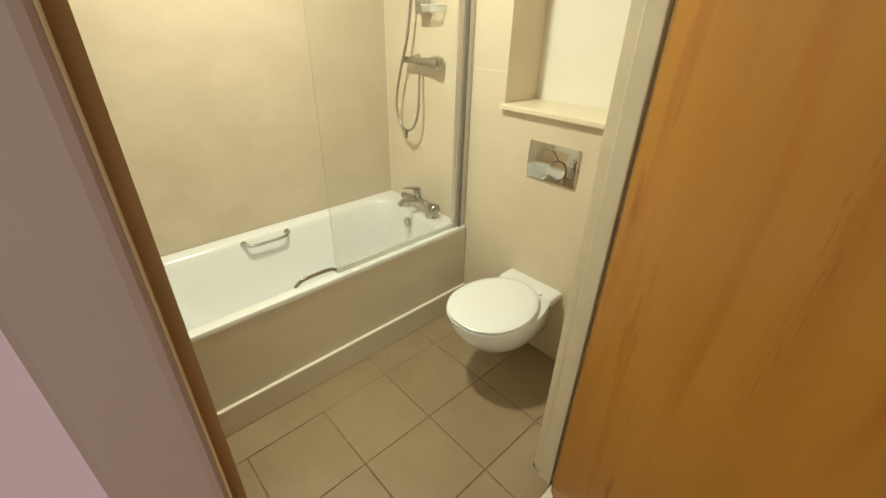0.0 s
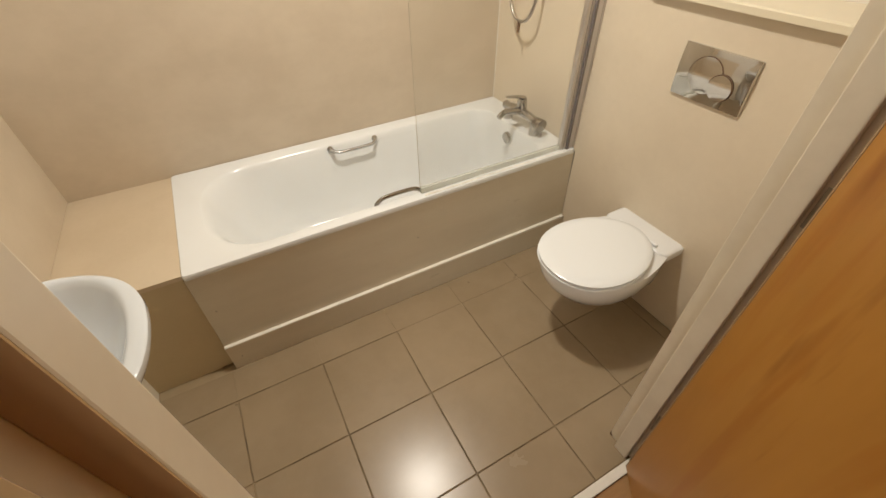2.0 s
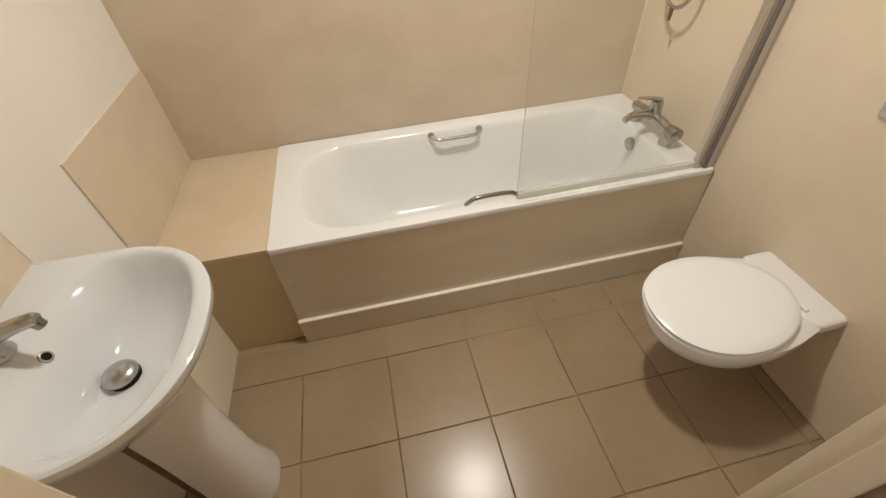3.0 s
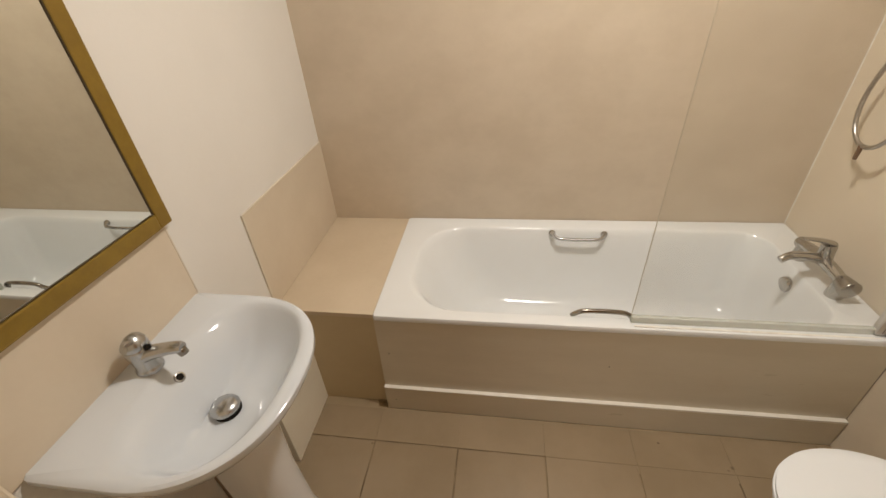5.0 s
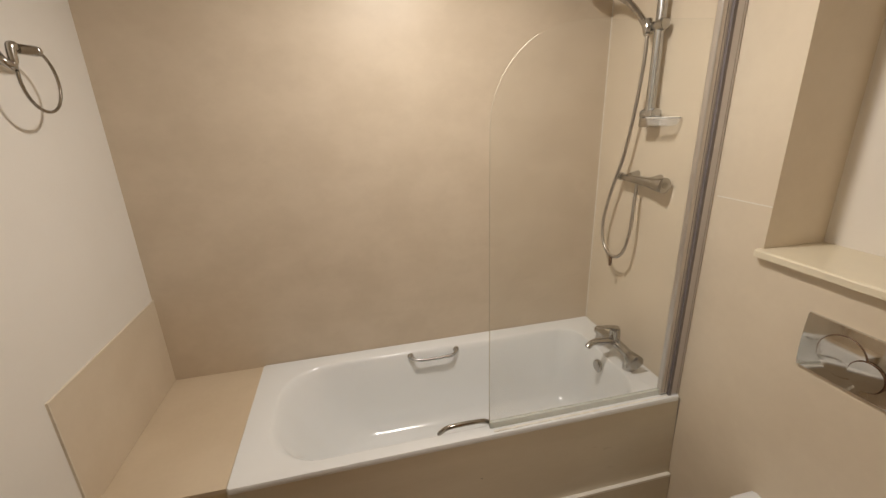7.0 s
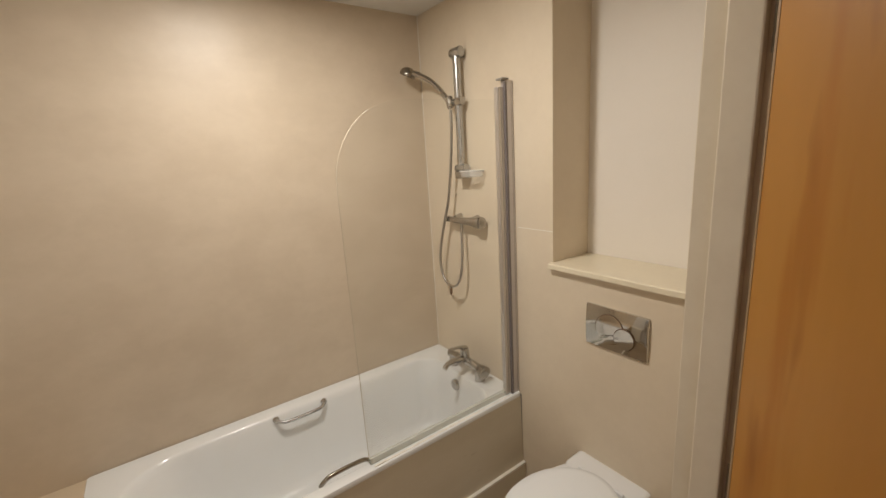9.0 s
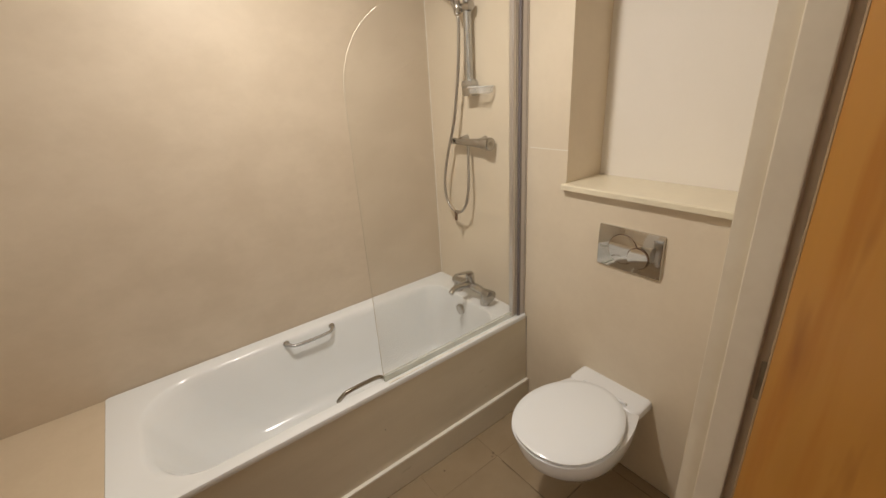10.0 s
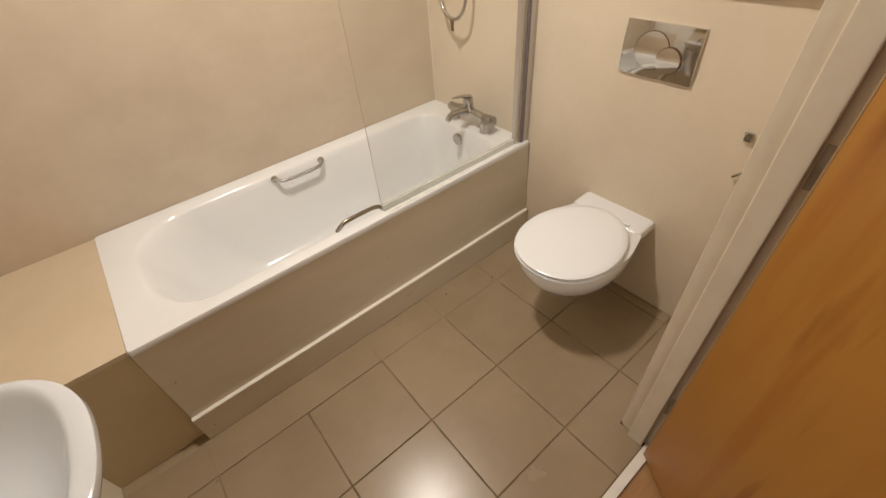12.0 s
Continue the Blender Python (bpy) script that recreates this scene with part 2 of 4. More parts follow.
knot_streak(DOOR_WOOD, (0.25, 0.088, 0.012), -0.45, 0.92, 1.56, 0.030)
DOOR_LIP = mat("door_edge_lipping", (0.36, 0.24, 0.13), 0.5, spots=0.4, spot_scale=12, grain=0.3, dark=(0.25, 0.155, 0.08), stretch=(4, 4, 0.5))
HALL_FLOOR = mat("oak_laminate_floor", (0.44, 0.25, 0.10), 0.38, spots=0.5, spot_scale=5, grain=0.4, grain_scale=40, dark=(0.32, 0.165, 0.06), stretch=(0.7, 6, 1), bump=0.04, random_amount=0.3)
HALL_PAINT = mat("hall_lilac_paint", (0.76, 0.575, 0.755), 0.6, spots=0.25, spot_scale=2.5, grain=0.15, grain_scale=110, dark=(0.68, 0.51, 0.67), bump=0.12)

GLASS = bpy.data.materials.new("clear_glass")
GLASS.use_nodes = True
_g = GLASS.node_tree
_g.nodes.remove(_g.nodes["Principled BSDF"])
_tr = _g.nodes.new("ShaderNodeBsdfTransparent")
_tr.inputs[0].default_value = (0.995, 0.998, 0.993, 1)
_gl = _g.nodes.new("ShaderNodeBsdfGlossy")
_gl.inputs["Roughness"].default_value = 0.03
_lw = _g.nodes.new("ShaderNodeLayerWeight")
_lw.inputs[0].default_value = 0.5
_pw = _g.nodes.new("ShaderNodeMath")
_pw.operation = "POWER"
_pw.inputs[1].default_value = 4.0
_fr = _g.nodes.new("ShaderNodeMath")
_fr.operation = "MULTIPLY_ADD"
_fr.inputs[1].default_value, _fr.inputs[2].default_value = 0.6, 0.010
_g.links.new(_lw.outputs["Facing"], _pw.inputs[0])
_g.links.new(_pw.outputs[0], _fr.inputs[0])
_mx = _g.nodes.new("ShaderNodeMixShader")
_g.links.new(_fr.outputs[0], _mx.inputs[0])
_g.links.new(_tr.outputs[0], _mx.inputs[1])
_g.links.new(_gl.outputs[0], _mx.inputs[2])
_hz = _g.nodes.new("ShaderNodeBsdfDiffuse")
_hz.inputs[0].default_value = (0.80, 0.80, 0.78, 1)
_hn = _g.nodes.new("ShaderNodeTexNoise")
_hn.inputs["Scale"].default_value, _hn.inputs["Detail"].default_value = 5.0, 4
_hs = _g.nodes.new("ShaderNodeMath")
_hs.operation = "MULTIPLY"
_hp = _g.nodes.new("ShaderNodeNewGeometry")
_hx = _g.nodes.new("ShaderNodeSeparateXYZ")
_hr = _g.nodes.new("ShaderNodeMapRange")
_hr.interpolation_type = "SMOOTHSTEP"
for _k, _v in (("From Min", 0.60), ("From Max", 1.05), ("To Min", 0.17), ("To Max", 0.03)):
    _hr.inputs[_k].default_value = _v
_g.links.new(_hp.outputs["Position"], _hx.inputs[0])
_g.links.new(_hx.outputs["Z"], _hr.inputs["Value"])
_g.links.new(_hr.outputs["Result"], _hs.inputs[1])
_hm = _g.nodes.new("ShaderNodeMixShader")
_g.links.new(_hn.outputs["Fac"], _hs.inputs[0])
_g.links.new(_hs.outputs[0], _hm.inputs[0])
_g.links.new(_mx.outputs[0], _hm.inputs[1])
_g.links.new(_hz.outputs[0], _hm.inputs[2])
_g.links.new(_hm.outputs[0], _g.nodes["Material Output"].inputs[0])
GLASS_EDGE = mat("glass_edge", (0.60, 0.54, 0.43), 0.22)
PLASTIC = mat("clear_plastic", (0.92, 0.90, 0.86), 0.12)
PLASTIC.node_tree.nodes["Principled BSDF"].inputs["Alpha"].default_value = 0.20
RIM_PLASTIC = mat("dish_rim_plastic", (0.90, 0.88, 0.84), 0.12)
RIM_PLASTIC.node_tree.nodes["Principled BSDF"].inputs["Alpha"].default_value = 0.65
DIFFUSER = bpy.data.materials.new("lamp_diffuser")
DIFFUSER.use_nodes = True
_d = DIFFUSER.node_tree.nodes["Principled BSDF"]
_d.inputs["Emission Color"].default_value, _d.inputs["Emission Strength"].default_value = (0.993, 0.937, 0.843, 1), 12.0


# ---- mesh helpers ----
def part(name, bm, material, parent=None, label="", smooth=False, kind="", category=""):
    me = bpy.data.meshes.new(name)
    bmesh.ops.recalc_face_normals(bm, faces=bm.faces[:])
    bm.to_mesh(me)
    bm.free()
    me.materials.append(material)
    if smooth:
        me.polygons.foreach_set("use_smooth", [True] * len(me.polygons))
        me.set_sharp_from_angle(angle=radians(38))
    ob = new(name, me)
    ob.parent = parent
    return tagged(ob, label, category, "", kind)


def thing(name, label, category, at=(0, 0, 0), group="", kind=""):
    ob = new(name)
    ob.empty_display_size = 0.05
    return tagged(ob, label, category, group, kind)


def box(bm, x0, x1, y0, y1, z0, z1, bevel=0.0, segments=2):
    vs = [bm.verts.new((x, y, z)) for x in (x0, x1) for y in (y0, y1) for z in (z0, z1)]
    fs = [bm.faces.new([vs[i] for i in q]) for q in ((0, 1, 3, 2), (4, 6, 7, 5), (0, 4, 5, 1), (2, 3, 7, 6), (0, 2, 6, 4), (1, 5, 7, 3))]
    if bevel:
        es = list({e for f in fs for e in f.edges})
        bmesh.ops.bevel(bm, geom=es, offset=bevel, segments=segments, profile=0.6, affect="EDGES")
    return bm


def boxes(*dims, bevel=0.0):
    bm = bmesh.new()
    for d in dims:
        box(bm, *d, bevel=bevel)
    return bm


def loft(bm, loops, start=True, end=True):
    rings = [[bm.verts.new(p) for p in loop] for loop in loops]
    n = len(rings[0])
    for a, b in zip(rings, rings[1:]):
        for i in range(n):
            bm.faces.new((a[i], a[(i + 1) % n], b[(i + 1) % n], b[i]))
    if start:
        bm.faces.new(rings[0][::-1])
    if end:
        bm.faces.new(rings[-1])
    return bm


def rounded(x0, x1, y0, y1, z, r, n=6):
    r = r if isinstance(r, tuple) else (r,) * 4
    out = []
    for k, (cx, cy) in enumerate(((x1, y1), (x0, y1), (x0, y0), (x1, y0))):
        q = r[k]
        sx, sy = ((-1, -1), (1, -1), (1, 1), (-1, 1))[k]
        for i in range(n + 1):
            a = (k + i / n) * math.pi / 2
            out.append((cx + sx * q + q * math.cos(a), cy + sy * q + q * math.sin(a), z))
    return out


def smooth_line(points, steps=8):
    ps = [Vector(p) for p in points]
    out = []
    for i in range(len(ps) - 1):
        a, b, c, d = ps[max(i - 1, 0)], ps[i], ps[i + 1], ps[min(i + 2, len(ps) - 1)]
        for k in range(steps):
            t = k / steps
            out.append(0.5 * (2 * b + (c - a) * t + (2 * a - 5 * b + 4 * c - d) * t * t + (3 * b - a - 3 * c + d) * t ** 3))
    out.append(ps[-1])
    return out


def tube(bm, points, radius, sides=10, closed=False, flat=1.0):
    ps = [Vector(p) for p in points]
    n = len(ps)
    rad = radius if isinstance(radius, (list, tuple)) else [radius] * n
    t0 = (ps[1] - ps[0]).normalized()
    up = Vector((0, 0, 1)) if abs(t0.z) < 0.9 else Vector((0, 1, 0))
    u = t0.cross(up).normalized()
    loops = []
    for i, p in enumerate(ps):
        a = ps[(i + 1) % n] if closed else ps[min(i + 1, n - 1)]
        b = ps[i - 1] if closed else ps[max(i - 1, 0)]
        t = (a - b).normalized()
        u = (u - t * u.dot(t)).normalized()
        v = t.cross(u)
        loops.append([p + (u * math.cos(k * 2 * math.pi / sides) + v * flat * math.sin(k * 2 * math.pi / sides)) * rad[i] for k in range(sides)])
    if closed:
        loops.append(loops[0])
        loft(bm, loops, False, False)
        bmesh.ops.remove_doubles(bm, verts=bm.verts[:], dist=1e-6)
        return bm
    return loft(bm, loops)


def cyl(bm, a, b, r0, r1=None, sides=20, rim=0.0):
    a, b = Vector(a), Vector(b)
    r1 = r0 if r1 is None else r1
    d = (b - a).normalized()
    if rim:
        return tube(bm, [a, a + d * rim * 0.3, a + d * rim, b - d * rim, b - d * rim * 0.3, b], [r0 - rim, r0 - rim * 0.3, r0, r1, r1 - rim * 0.3, r1 - rim], sides)
    return tube(bm, [a, b], [r0, r1], sides)


# ---- the large structure ----
XL, DW0, DW1, CEIL = -2.085, -1.655, -1.783, 2.40   # basin wall, door wall's two faces, ceiling
OL, OR, OTOP = -1.530, -0.563, 2.05                # door opening between the linings
NY0, NY1, NZ0, NZ1, ND = -1.60, -0.893, 1.213, 2.30, 0.235

part("wall_north", boxes((XL - 0.12, 0.0, 0.0, 0.12, 0, CEIL)), LAMINATE, label="wall clad in mottled beige laminate panels behind the bath", kind="structure")
part("wall_west", boxes((XL - 0.12, XL, DW1, 0.0, 0, CEIL)), WHITE_PAINT, label="white painted plaster wall behind the basin", kind="structure")
east = bmesh.new()
for d in ((0, 0.30, DW1, 0.12, 0, NZ0 - 0.024), (0, 0.30, NY1, 0.12, NZ0 - 0.024, CEIL), (0, 0.30, DW1, NY0, NZ0 - 0.024, CEIL), (0, 0.30, NY0, NY1, NZ1, CEIL)):
    box(east, *d)
wall_east = part("wall_east", east, PALE_LAMINATE, label="beige laminate wall with a recess above the toilet", kind="structure")
part("panel_joint", boxes((-0.0008, 0.0, NY1, -0.700, 1.3405, 1.3440)), BEAD, wall_east, "thin raised joint between wall panels")
part("niche_back", boxes((ND, 0.298, NY0, NY1, NZ0 - 0.024, NZ1)), NICHE_PAINT, label="cream-white painted back of the wall recess", kind="structure")
south = bmesh.new()
for d in ((XL, OL - 0.03, DW1, DW0, 0, CEIL), (OR + 0.03, 0.0, DW1, DW0, 0, CEIL), (OL - 0.03, OR + 0.03, DW1, DW0, OTOP + 0.03, CEIL)):
    box(south, *d)
part("wall_south", south, HALL_PAINT, label="pale lilac painted partition wall with the doorway", kind="structure")
# skin out of view, added for the warm bounce it throws into the room
inner = bmesh.new()
for d in ((XL, OL - 0.03, DW0, DW0 + 0.0015, 0, CEIL), (OR + 0.03, 0.0, DW0, DW0 + 0.0015, 0, CEIL), (OL - 0.03, OR + 0.03, DW0, DW0 + 0.0015, OTOP + 0.03, CEIL)):
    box(inner, *d)
part("wall_south_bounce_skin", inner, PALE_LAMINATE, label="unseen beige skin added to the bathroom side of the partition for bounce light", kind="structure")
part("ceiling", boxes((-3.5, 1.0, -3.3, 0.12, CEIL, CEIL + 0.1)), CEILING_PAINT, label="plain white painted ceiling", kind="structure")

# hall outside the doorway
part("hall_wall_west_return", boxes((-3.5, XL - 0.12, DW1, DW1 + 0.12, 0, CEIL)), HALL_PAINT, label="pale lilac painted hall wall", kind="structure")
# out of view; its opening is added to make room for the fill lamp
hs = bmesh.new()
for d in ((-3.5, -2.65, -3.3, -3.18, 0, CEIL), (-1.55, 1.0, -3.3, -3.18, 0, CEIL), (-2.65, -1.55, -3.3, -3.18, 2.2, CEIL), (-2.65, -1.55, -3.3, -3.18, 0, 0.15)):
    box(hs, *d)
part("hall_wall_south", hs, HALL_PAINT, label="unseen pale lilac hall wall with an opening added for the fill lamp", kind="structure")
part("hall_wall_east", boxes((0.88, 1.0, -3.18, DW1, 0, CEIL)), HALL_PAINT, label="pale lilac painted end wall of the hall", kind="structure")
part("hall_wall_west", boxes((-3.5, -3.4, -3.18, DW1, 0, CEIL)), HALL_PAINT, label="pale lilac painted end wall of the hall", kind="structure")
part("hall_wall_north_east", boxes((0.0, 0.88, DW1, DW1 + 0.12, 0, CEIL)), HALL_PAINT, label="pale lilac painted hall wall", kind="structure")
hall_floor = part("hall_floor", boxes((-3.5, 1.0, -3.3, -1.76, -0.12, -0.012)), DARK, label="orange-brown wood laminate hall floor", kind="structure")
floor = part("floor", boxes((XL - 0.12, -1.045, -1.752, -0.866, -0.12, -0.003), (-1.045, 0.12, -1.752, -0.90, -0.12, -0.003)), GROUT, label="beige-brown square ceramic floor tiles with dark joints", kind="structure")

part("grout_strip", boxes((XL - 0.12, -1.045, -0.866, 0.12, -0.12, -0.0015), (-1.045, 0.12, -0.90, 0.12, -0.12, -0.0015)), PALE_GROUT, floor, "paler grout beside the bath")

# door lining, stops and architraves
lining = thing("door_lining", "cream gloss-painted door lining with stops", "door frame", kind="structure")
for nm, d in (("lining_left", (OL - 0.03, OL, DW1 - 0.002, DW0 + 0.002, 0, OTOP)), ("lining_right", (OR, OR + 0.03, DW1 - 0.002, DW0 + 0.002, 0, OTOP)), ("lining_head", (OL - 0.03, OR + 0.03, DW1 - 0.002, DW0 + 0.002, OTOP, OTOP + 0.03))):
    part(nm, boxes(d, bevel=0.002), TRIM_PAINT, lining)
for nm, d in (("stop_left", (OL, OL + 0.029, -1.743, -1.690, 0, OTOP)), ("stop_right", (OR - 0.019, OR, -1.740, -1.691, 0, OTOP)), ("stop_head", (OL + 0.029, OR - 0.019, -1.744, -1.690, OTOP - 0.013, OTOP))):
    part(nm, boxes(d, bevel=0.003), TRIM_PAINT, lining)
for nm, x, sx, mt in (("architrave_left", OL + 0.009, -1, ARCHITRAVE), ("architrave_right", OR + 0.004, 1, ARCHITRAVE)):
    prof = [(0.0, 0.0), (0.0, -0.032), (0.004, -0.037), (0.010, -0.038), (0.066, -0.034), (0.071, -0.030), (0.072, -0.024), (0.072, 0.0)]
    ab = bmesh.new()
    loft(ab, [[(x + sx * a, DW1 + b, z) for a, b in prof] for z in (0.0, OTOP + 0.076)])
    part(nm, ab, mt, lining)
# thin tan strip along the inner side of the left architrave
part("inner_edge", boxes((OL + 0.009, OL + 0.0115, DW1 - 0.0325, DW1 - 0.0025, 0.0, OTOP), bevel=0.0008), TAN_EDGE, lining)
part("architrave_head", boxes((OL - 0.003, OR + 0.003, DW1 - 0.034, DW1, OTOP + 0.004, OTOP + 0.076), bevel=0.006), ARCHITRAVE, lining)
# brown facing over the hall side of the left stop
part("stop_facing", boxes((OL + 0.0005, OL + 0.0285, -1.7452, -1.7432, 0.004, OTOP - 0.02)), BROWN, lining, "brown strip on the face of the stop")
strike = part("strike_plate", boxes((OL - 0.001, OL + 0.0015, -1.7825, -1.7456, 0.895, 1.015)), STRIKE, lining, "worn brown strike plate with a dark latch slot")
part("latch_slot", boxes((OL + 0.001, OL + 0.0025, -1.759, -1.747, 0.905, 1.005)), DARK, strike)
for z in (0.22, 1.021, 1.78):
    part("hinge_plate", boxes((OR - 0.002, OR + 0.001, -1.7815, -1.7445, z, z + 0.083)), STEEL, lining, "worn steel hinge plate")
chip = bmesh.new()
foot = [(0.000, 0.0), (0.010, 0.0), (0.012, 0.006), (0.006, 0.010), (0.004, 0.017), (0.0, 0.021)]
loft(chip, [[(OR - 0.0006, DW0 + 0.0026 - a, z) for a, z in foot], [(OR + 0.004, DW0 + 0.0026 - a, z) for a, z in foot]])
part("paint_chip", chip, STRIKE, lining, "chipped dark patch at the foot")
part("threshold", boxes((OL, OR, -1.7775, -1.7475, -0.004, 0.008), bevel=0.003), BEAD, label="white painted threshold strip in the doorway", kind="structure")

# sealant in the corners
part("sealant_corner", boxes((-0.003, 0.0, -0.003, 0.0, 0.53, CEIL)), SILICONE, label="white sealant bead in the wall corner", kind="structure")

# ---- door ----
DOOR_ANGLE = 55.0
door = thing("door_1", "open orange wood veneer door with plain flush face", "door", kind="structure")
leaf = boxes((-0.90, -0.004, -0.040, 0.0, 0.012, 2.03), bevel=0.0015)
part("leaf", leaf, DOOR_WOOD, door)
lip = boxes((-0.0038, 0.0, -0.0402, 0.0002, 0.012, 2.03))
part("lipping", lip, DOOR_LIP, door, "darker wood edge lipping")
for z in (0.22, 1.021, 1.78):
    kb = bmesh.new()
    cyl(kb, (0.004, -0.046, z), (0.004, -0.046, z + 0.085), 0.006, sides=12)
    part("hinge_knuckle", kb, STEEL, door, "worn steel hinge knuckle", smooth=True)
door.matrix_world = pose(OR - 0.006, -1.784, 0, 0, 0, DOOR_ANGLE) @ pose(0, 0.042, 0)

# ---- bath ----
RIM, BF = 0.521, -0.699


def rise(x, y):
    # the bath stands a little out of level
    return 0.0060 * (x + 1.7) + 0.012 * (y + 0.35)


bath = thing("bathtub", "white enamelled bath with chrome grips set in beige boarding", "bathtub")
bm = bmesh.new()
n = 8
loops = [rounded(-1.699, -0.002, BF + 0.002, -0.002, RIM - 0.022, 0.012, n), rounded(-1.7, -0.001, BF, -0.001, RIM - 0.007, 0.014, n),
         rounded(-1.697, -0.004, BF + 0.003, -0.004, RIM, 0.014, n),
         rounded(-1.605, -0.125, BF + 0.048, -0.074, RIM, (0.11, 0.20, 0.20, 0.11), n), rounded(-1.598, -0.128, BF + 0.053, -0.079, RIM - 0.003, (0.11, 0.20, 0.20, 0.11), n), rounded(-1.588, -0.130, BF + 0.060, -0.085, RIM - 0.011, (0.11, 0.20, 0.20, 0.11), n),
         rounded(-1.572, -0.133, BF + 0.068, -0.092, RIM - 0.032, (0.11, 0.20, 0.20, 0.11), n),
         rounded(-1.515, -0.145, BF + 0.084, -0.108, RIM - 0.13, (0.11, 0.19, 0.19, 0.11), n), rounded(-1.45, -0.160, BF + 0.104, -0.126, RIM - 0.25, (0.11, 0.18, 0.18, 0.11), n),
         rounded(-1.375, -0.180, BF + 0.130, -0.148, RIM - 0.335, (0.10, 0.16, 0.16, 0.10), n), rounded(-1.31, -0.215, BF + 0.17, -0.19, RIM - 0.372, (0.09, 0.14, 0.14, 0.09), n),
         rounded(-1.2, -0.30, BF + 0.25, -0.27, RIM - 0.380, (0.06, 0.07, 0.07, 0.06), n)]
loops = [[(x, y, z + rise(x, y)) for x, y, z in loop] for loop in loops]
loft(bm, loops, False, True)
part("tub", bm, ENAMEL, bath, smooth=True)


def grip(y, side, x0, x1, z, out):
    g = bmesh.new()
    pts = smooth_line([(x0, y, z + 0.022), (x0 + 0.008, y + out * 0.45, z + 0.021), (x0 + 0.032, y + out, z + 0.0165), ((x0 + x1) / 2, y + out * 1.05, z + 0.014), (x1 - 0.032, y + out, z + 0.0165), (x1 - 0.008, y + out * 0.45, z + 0.021), (x1, y, z + 0.022)], 6)
    tube(g, pts, [0.0082 + 0.0035 * max(0.0, abs(i - 18) - 10) / 8 for i in range(len(pts))], 12)
    bar = part("grip", g, PLUG, bath, "chrome bath grip", smooth=True)
    for x in (x0, x1):
        f = bmesh.new()
        cyl(f, (x, y + 0.010, z + 0.022), (x, y - 0.006, z + 0.022), 0.016, 0.013, 18, 0.003)
        part("end_mount", f, CHROME, bar, smooth=True)


grip(-0.096, 1, -1.008, -0.778, 0.487, -0.032)
fg = bmesh.new()
tube(fg, smooth_line([(-0.985, -0.632, 0.512), (-0.976, -0.640, 0.528), (-0.950, -0.641, 0.541), (-0.885, -0.641, 0.544), (-0.820, -0.641, 0.541), (-0.794, -0.640, 0.528), (-0.785, -0.632, 0.512)], 6), 0.0085, 12)
part("grip", fg, GRIP, bath, "chrome bath grip", smooth=True)
ov = bmesh.new()
cyl(ov, (-0.126, -0.345, 0.462), (-0.150, -0.345, 0.459), 0.032, 0.030, 24, 0.004)
part("overflow_cover", ov, CHROME, bath, "round chrome overflow cover", smooth=True)
wb = bmesh.new()
cyl(wb, (-0.33, -0.345, RIM - 0.380), (-0.33, -0.345, RIM - 0.372), 0.034, 0.032, 24, 0.003)
part("waste", wb, CHROME, bath, "chrome bath waste", smooth=True)

pb = boxes((-1.699, -0.003, -0.695, -0.680, 0.0, RIM - 0.020), bevel=0.002)
for v in pb.verts:
    v.co.z += rise(v.co.x, v.co.y) if v.co.z > 0.3 else 0.0
    v.co.y -= 0.016 if v.co.z < 0.3 else 0.0
panel = part("front_panel", pb, FRONT, bath, "beige board panel under the rim")
part("plinth", boxes((-1.700, -0.004, -0.7215, -0.6955, 0.0, 0.133), bevel=0.002), FRONT, panel)
bd = boxes((-1.700, -0.004, -0.7222, -0.6955, 0.1332, 0.1385), bevel=0.002)
for v in bd.verts:
    v.co.z += 0.004 * (v.co.x + 1.7) if v.co.z > 0.136 else 0.0
part("plinth_bead", bd, BEAD, panel, "white bead along the plinth")
part("corner_seal", boxes((-0.004, 0.0, -0.699, -0.686, 0.145, RIM - 0.01)), RUBBER, panel)
for x, y, z in SCREWS:
    sc = bmesh.new()
    cyl(sc, (x, y + 0.002, z), (x, y - 0.0015, z), 0.0028, sides=10)
    part("screw_head", sc, STEEL, panel)

ledge = thing("boxed_ledge", "cream laminate boxed ledge at the end of the bath", "ledge")
part("ledge_top", boxes((XL, -1.6990, -0.690, 0.0, RIM - 0.022, RIM - 0.0035), bevel=0.002), LEDGE, ledge)
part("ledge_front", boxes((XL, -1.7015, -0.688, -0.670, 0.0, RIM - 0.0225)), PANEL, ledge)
part("dark_joint", boxes((-1.75, -1.7005, -0.697, -0.6885, 0.0, 0.006), bevel=0.002), GROUT, ledge)
splash = part("splash_panel", boxes((XL, XL + 0.006, -0.675, 0.0, RIM - 0.002, 0.916), bevel=0.001), SPLASH, label="low beige laminate splash panel above the ledge", category="splash panel")
edge_trim = bmesh.new()
box(edge_trim, XL, XL + 0.0068, -0.680, -0.675, RIM - 0.002, 0.919)
box(edge_trim, XL, XL + 0.0068, -0.675, 0.0, 0.916, 0.919)
part("edge_trim", edge_trim, EDGE, splash)
boxing = part("pipe_boxing", boxes((XL, -1.985, -0.985, -0.6885, 0.0, 0.50), bevel=0.002), BOXING, label="cream painted pipe boxing beside the basin pedestal", category="pipe boxing")
basin_splash = part("basin_splash_panel", boxes((XL, XL + 0.006, DW0, -0.9635, 0.83, 1.20), bevel=0.001), SPLASH, label="beige laminate splash panel behind the basin", category="splash panel")

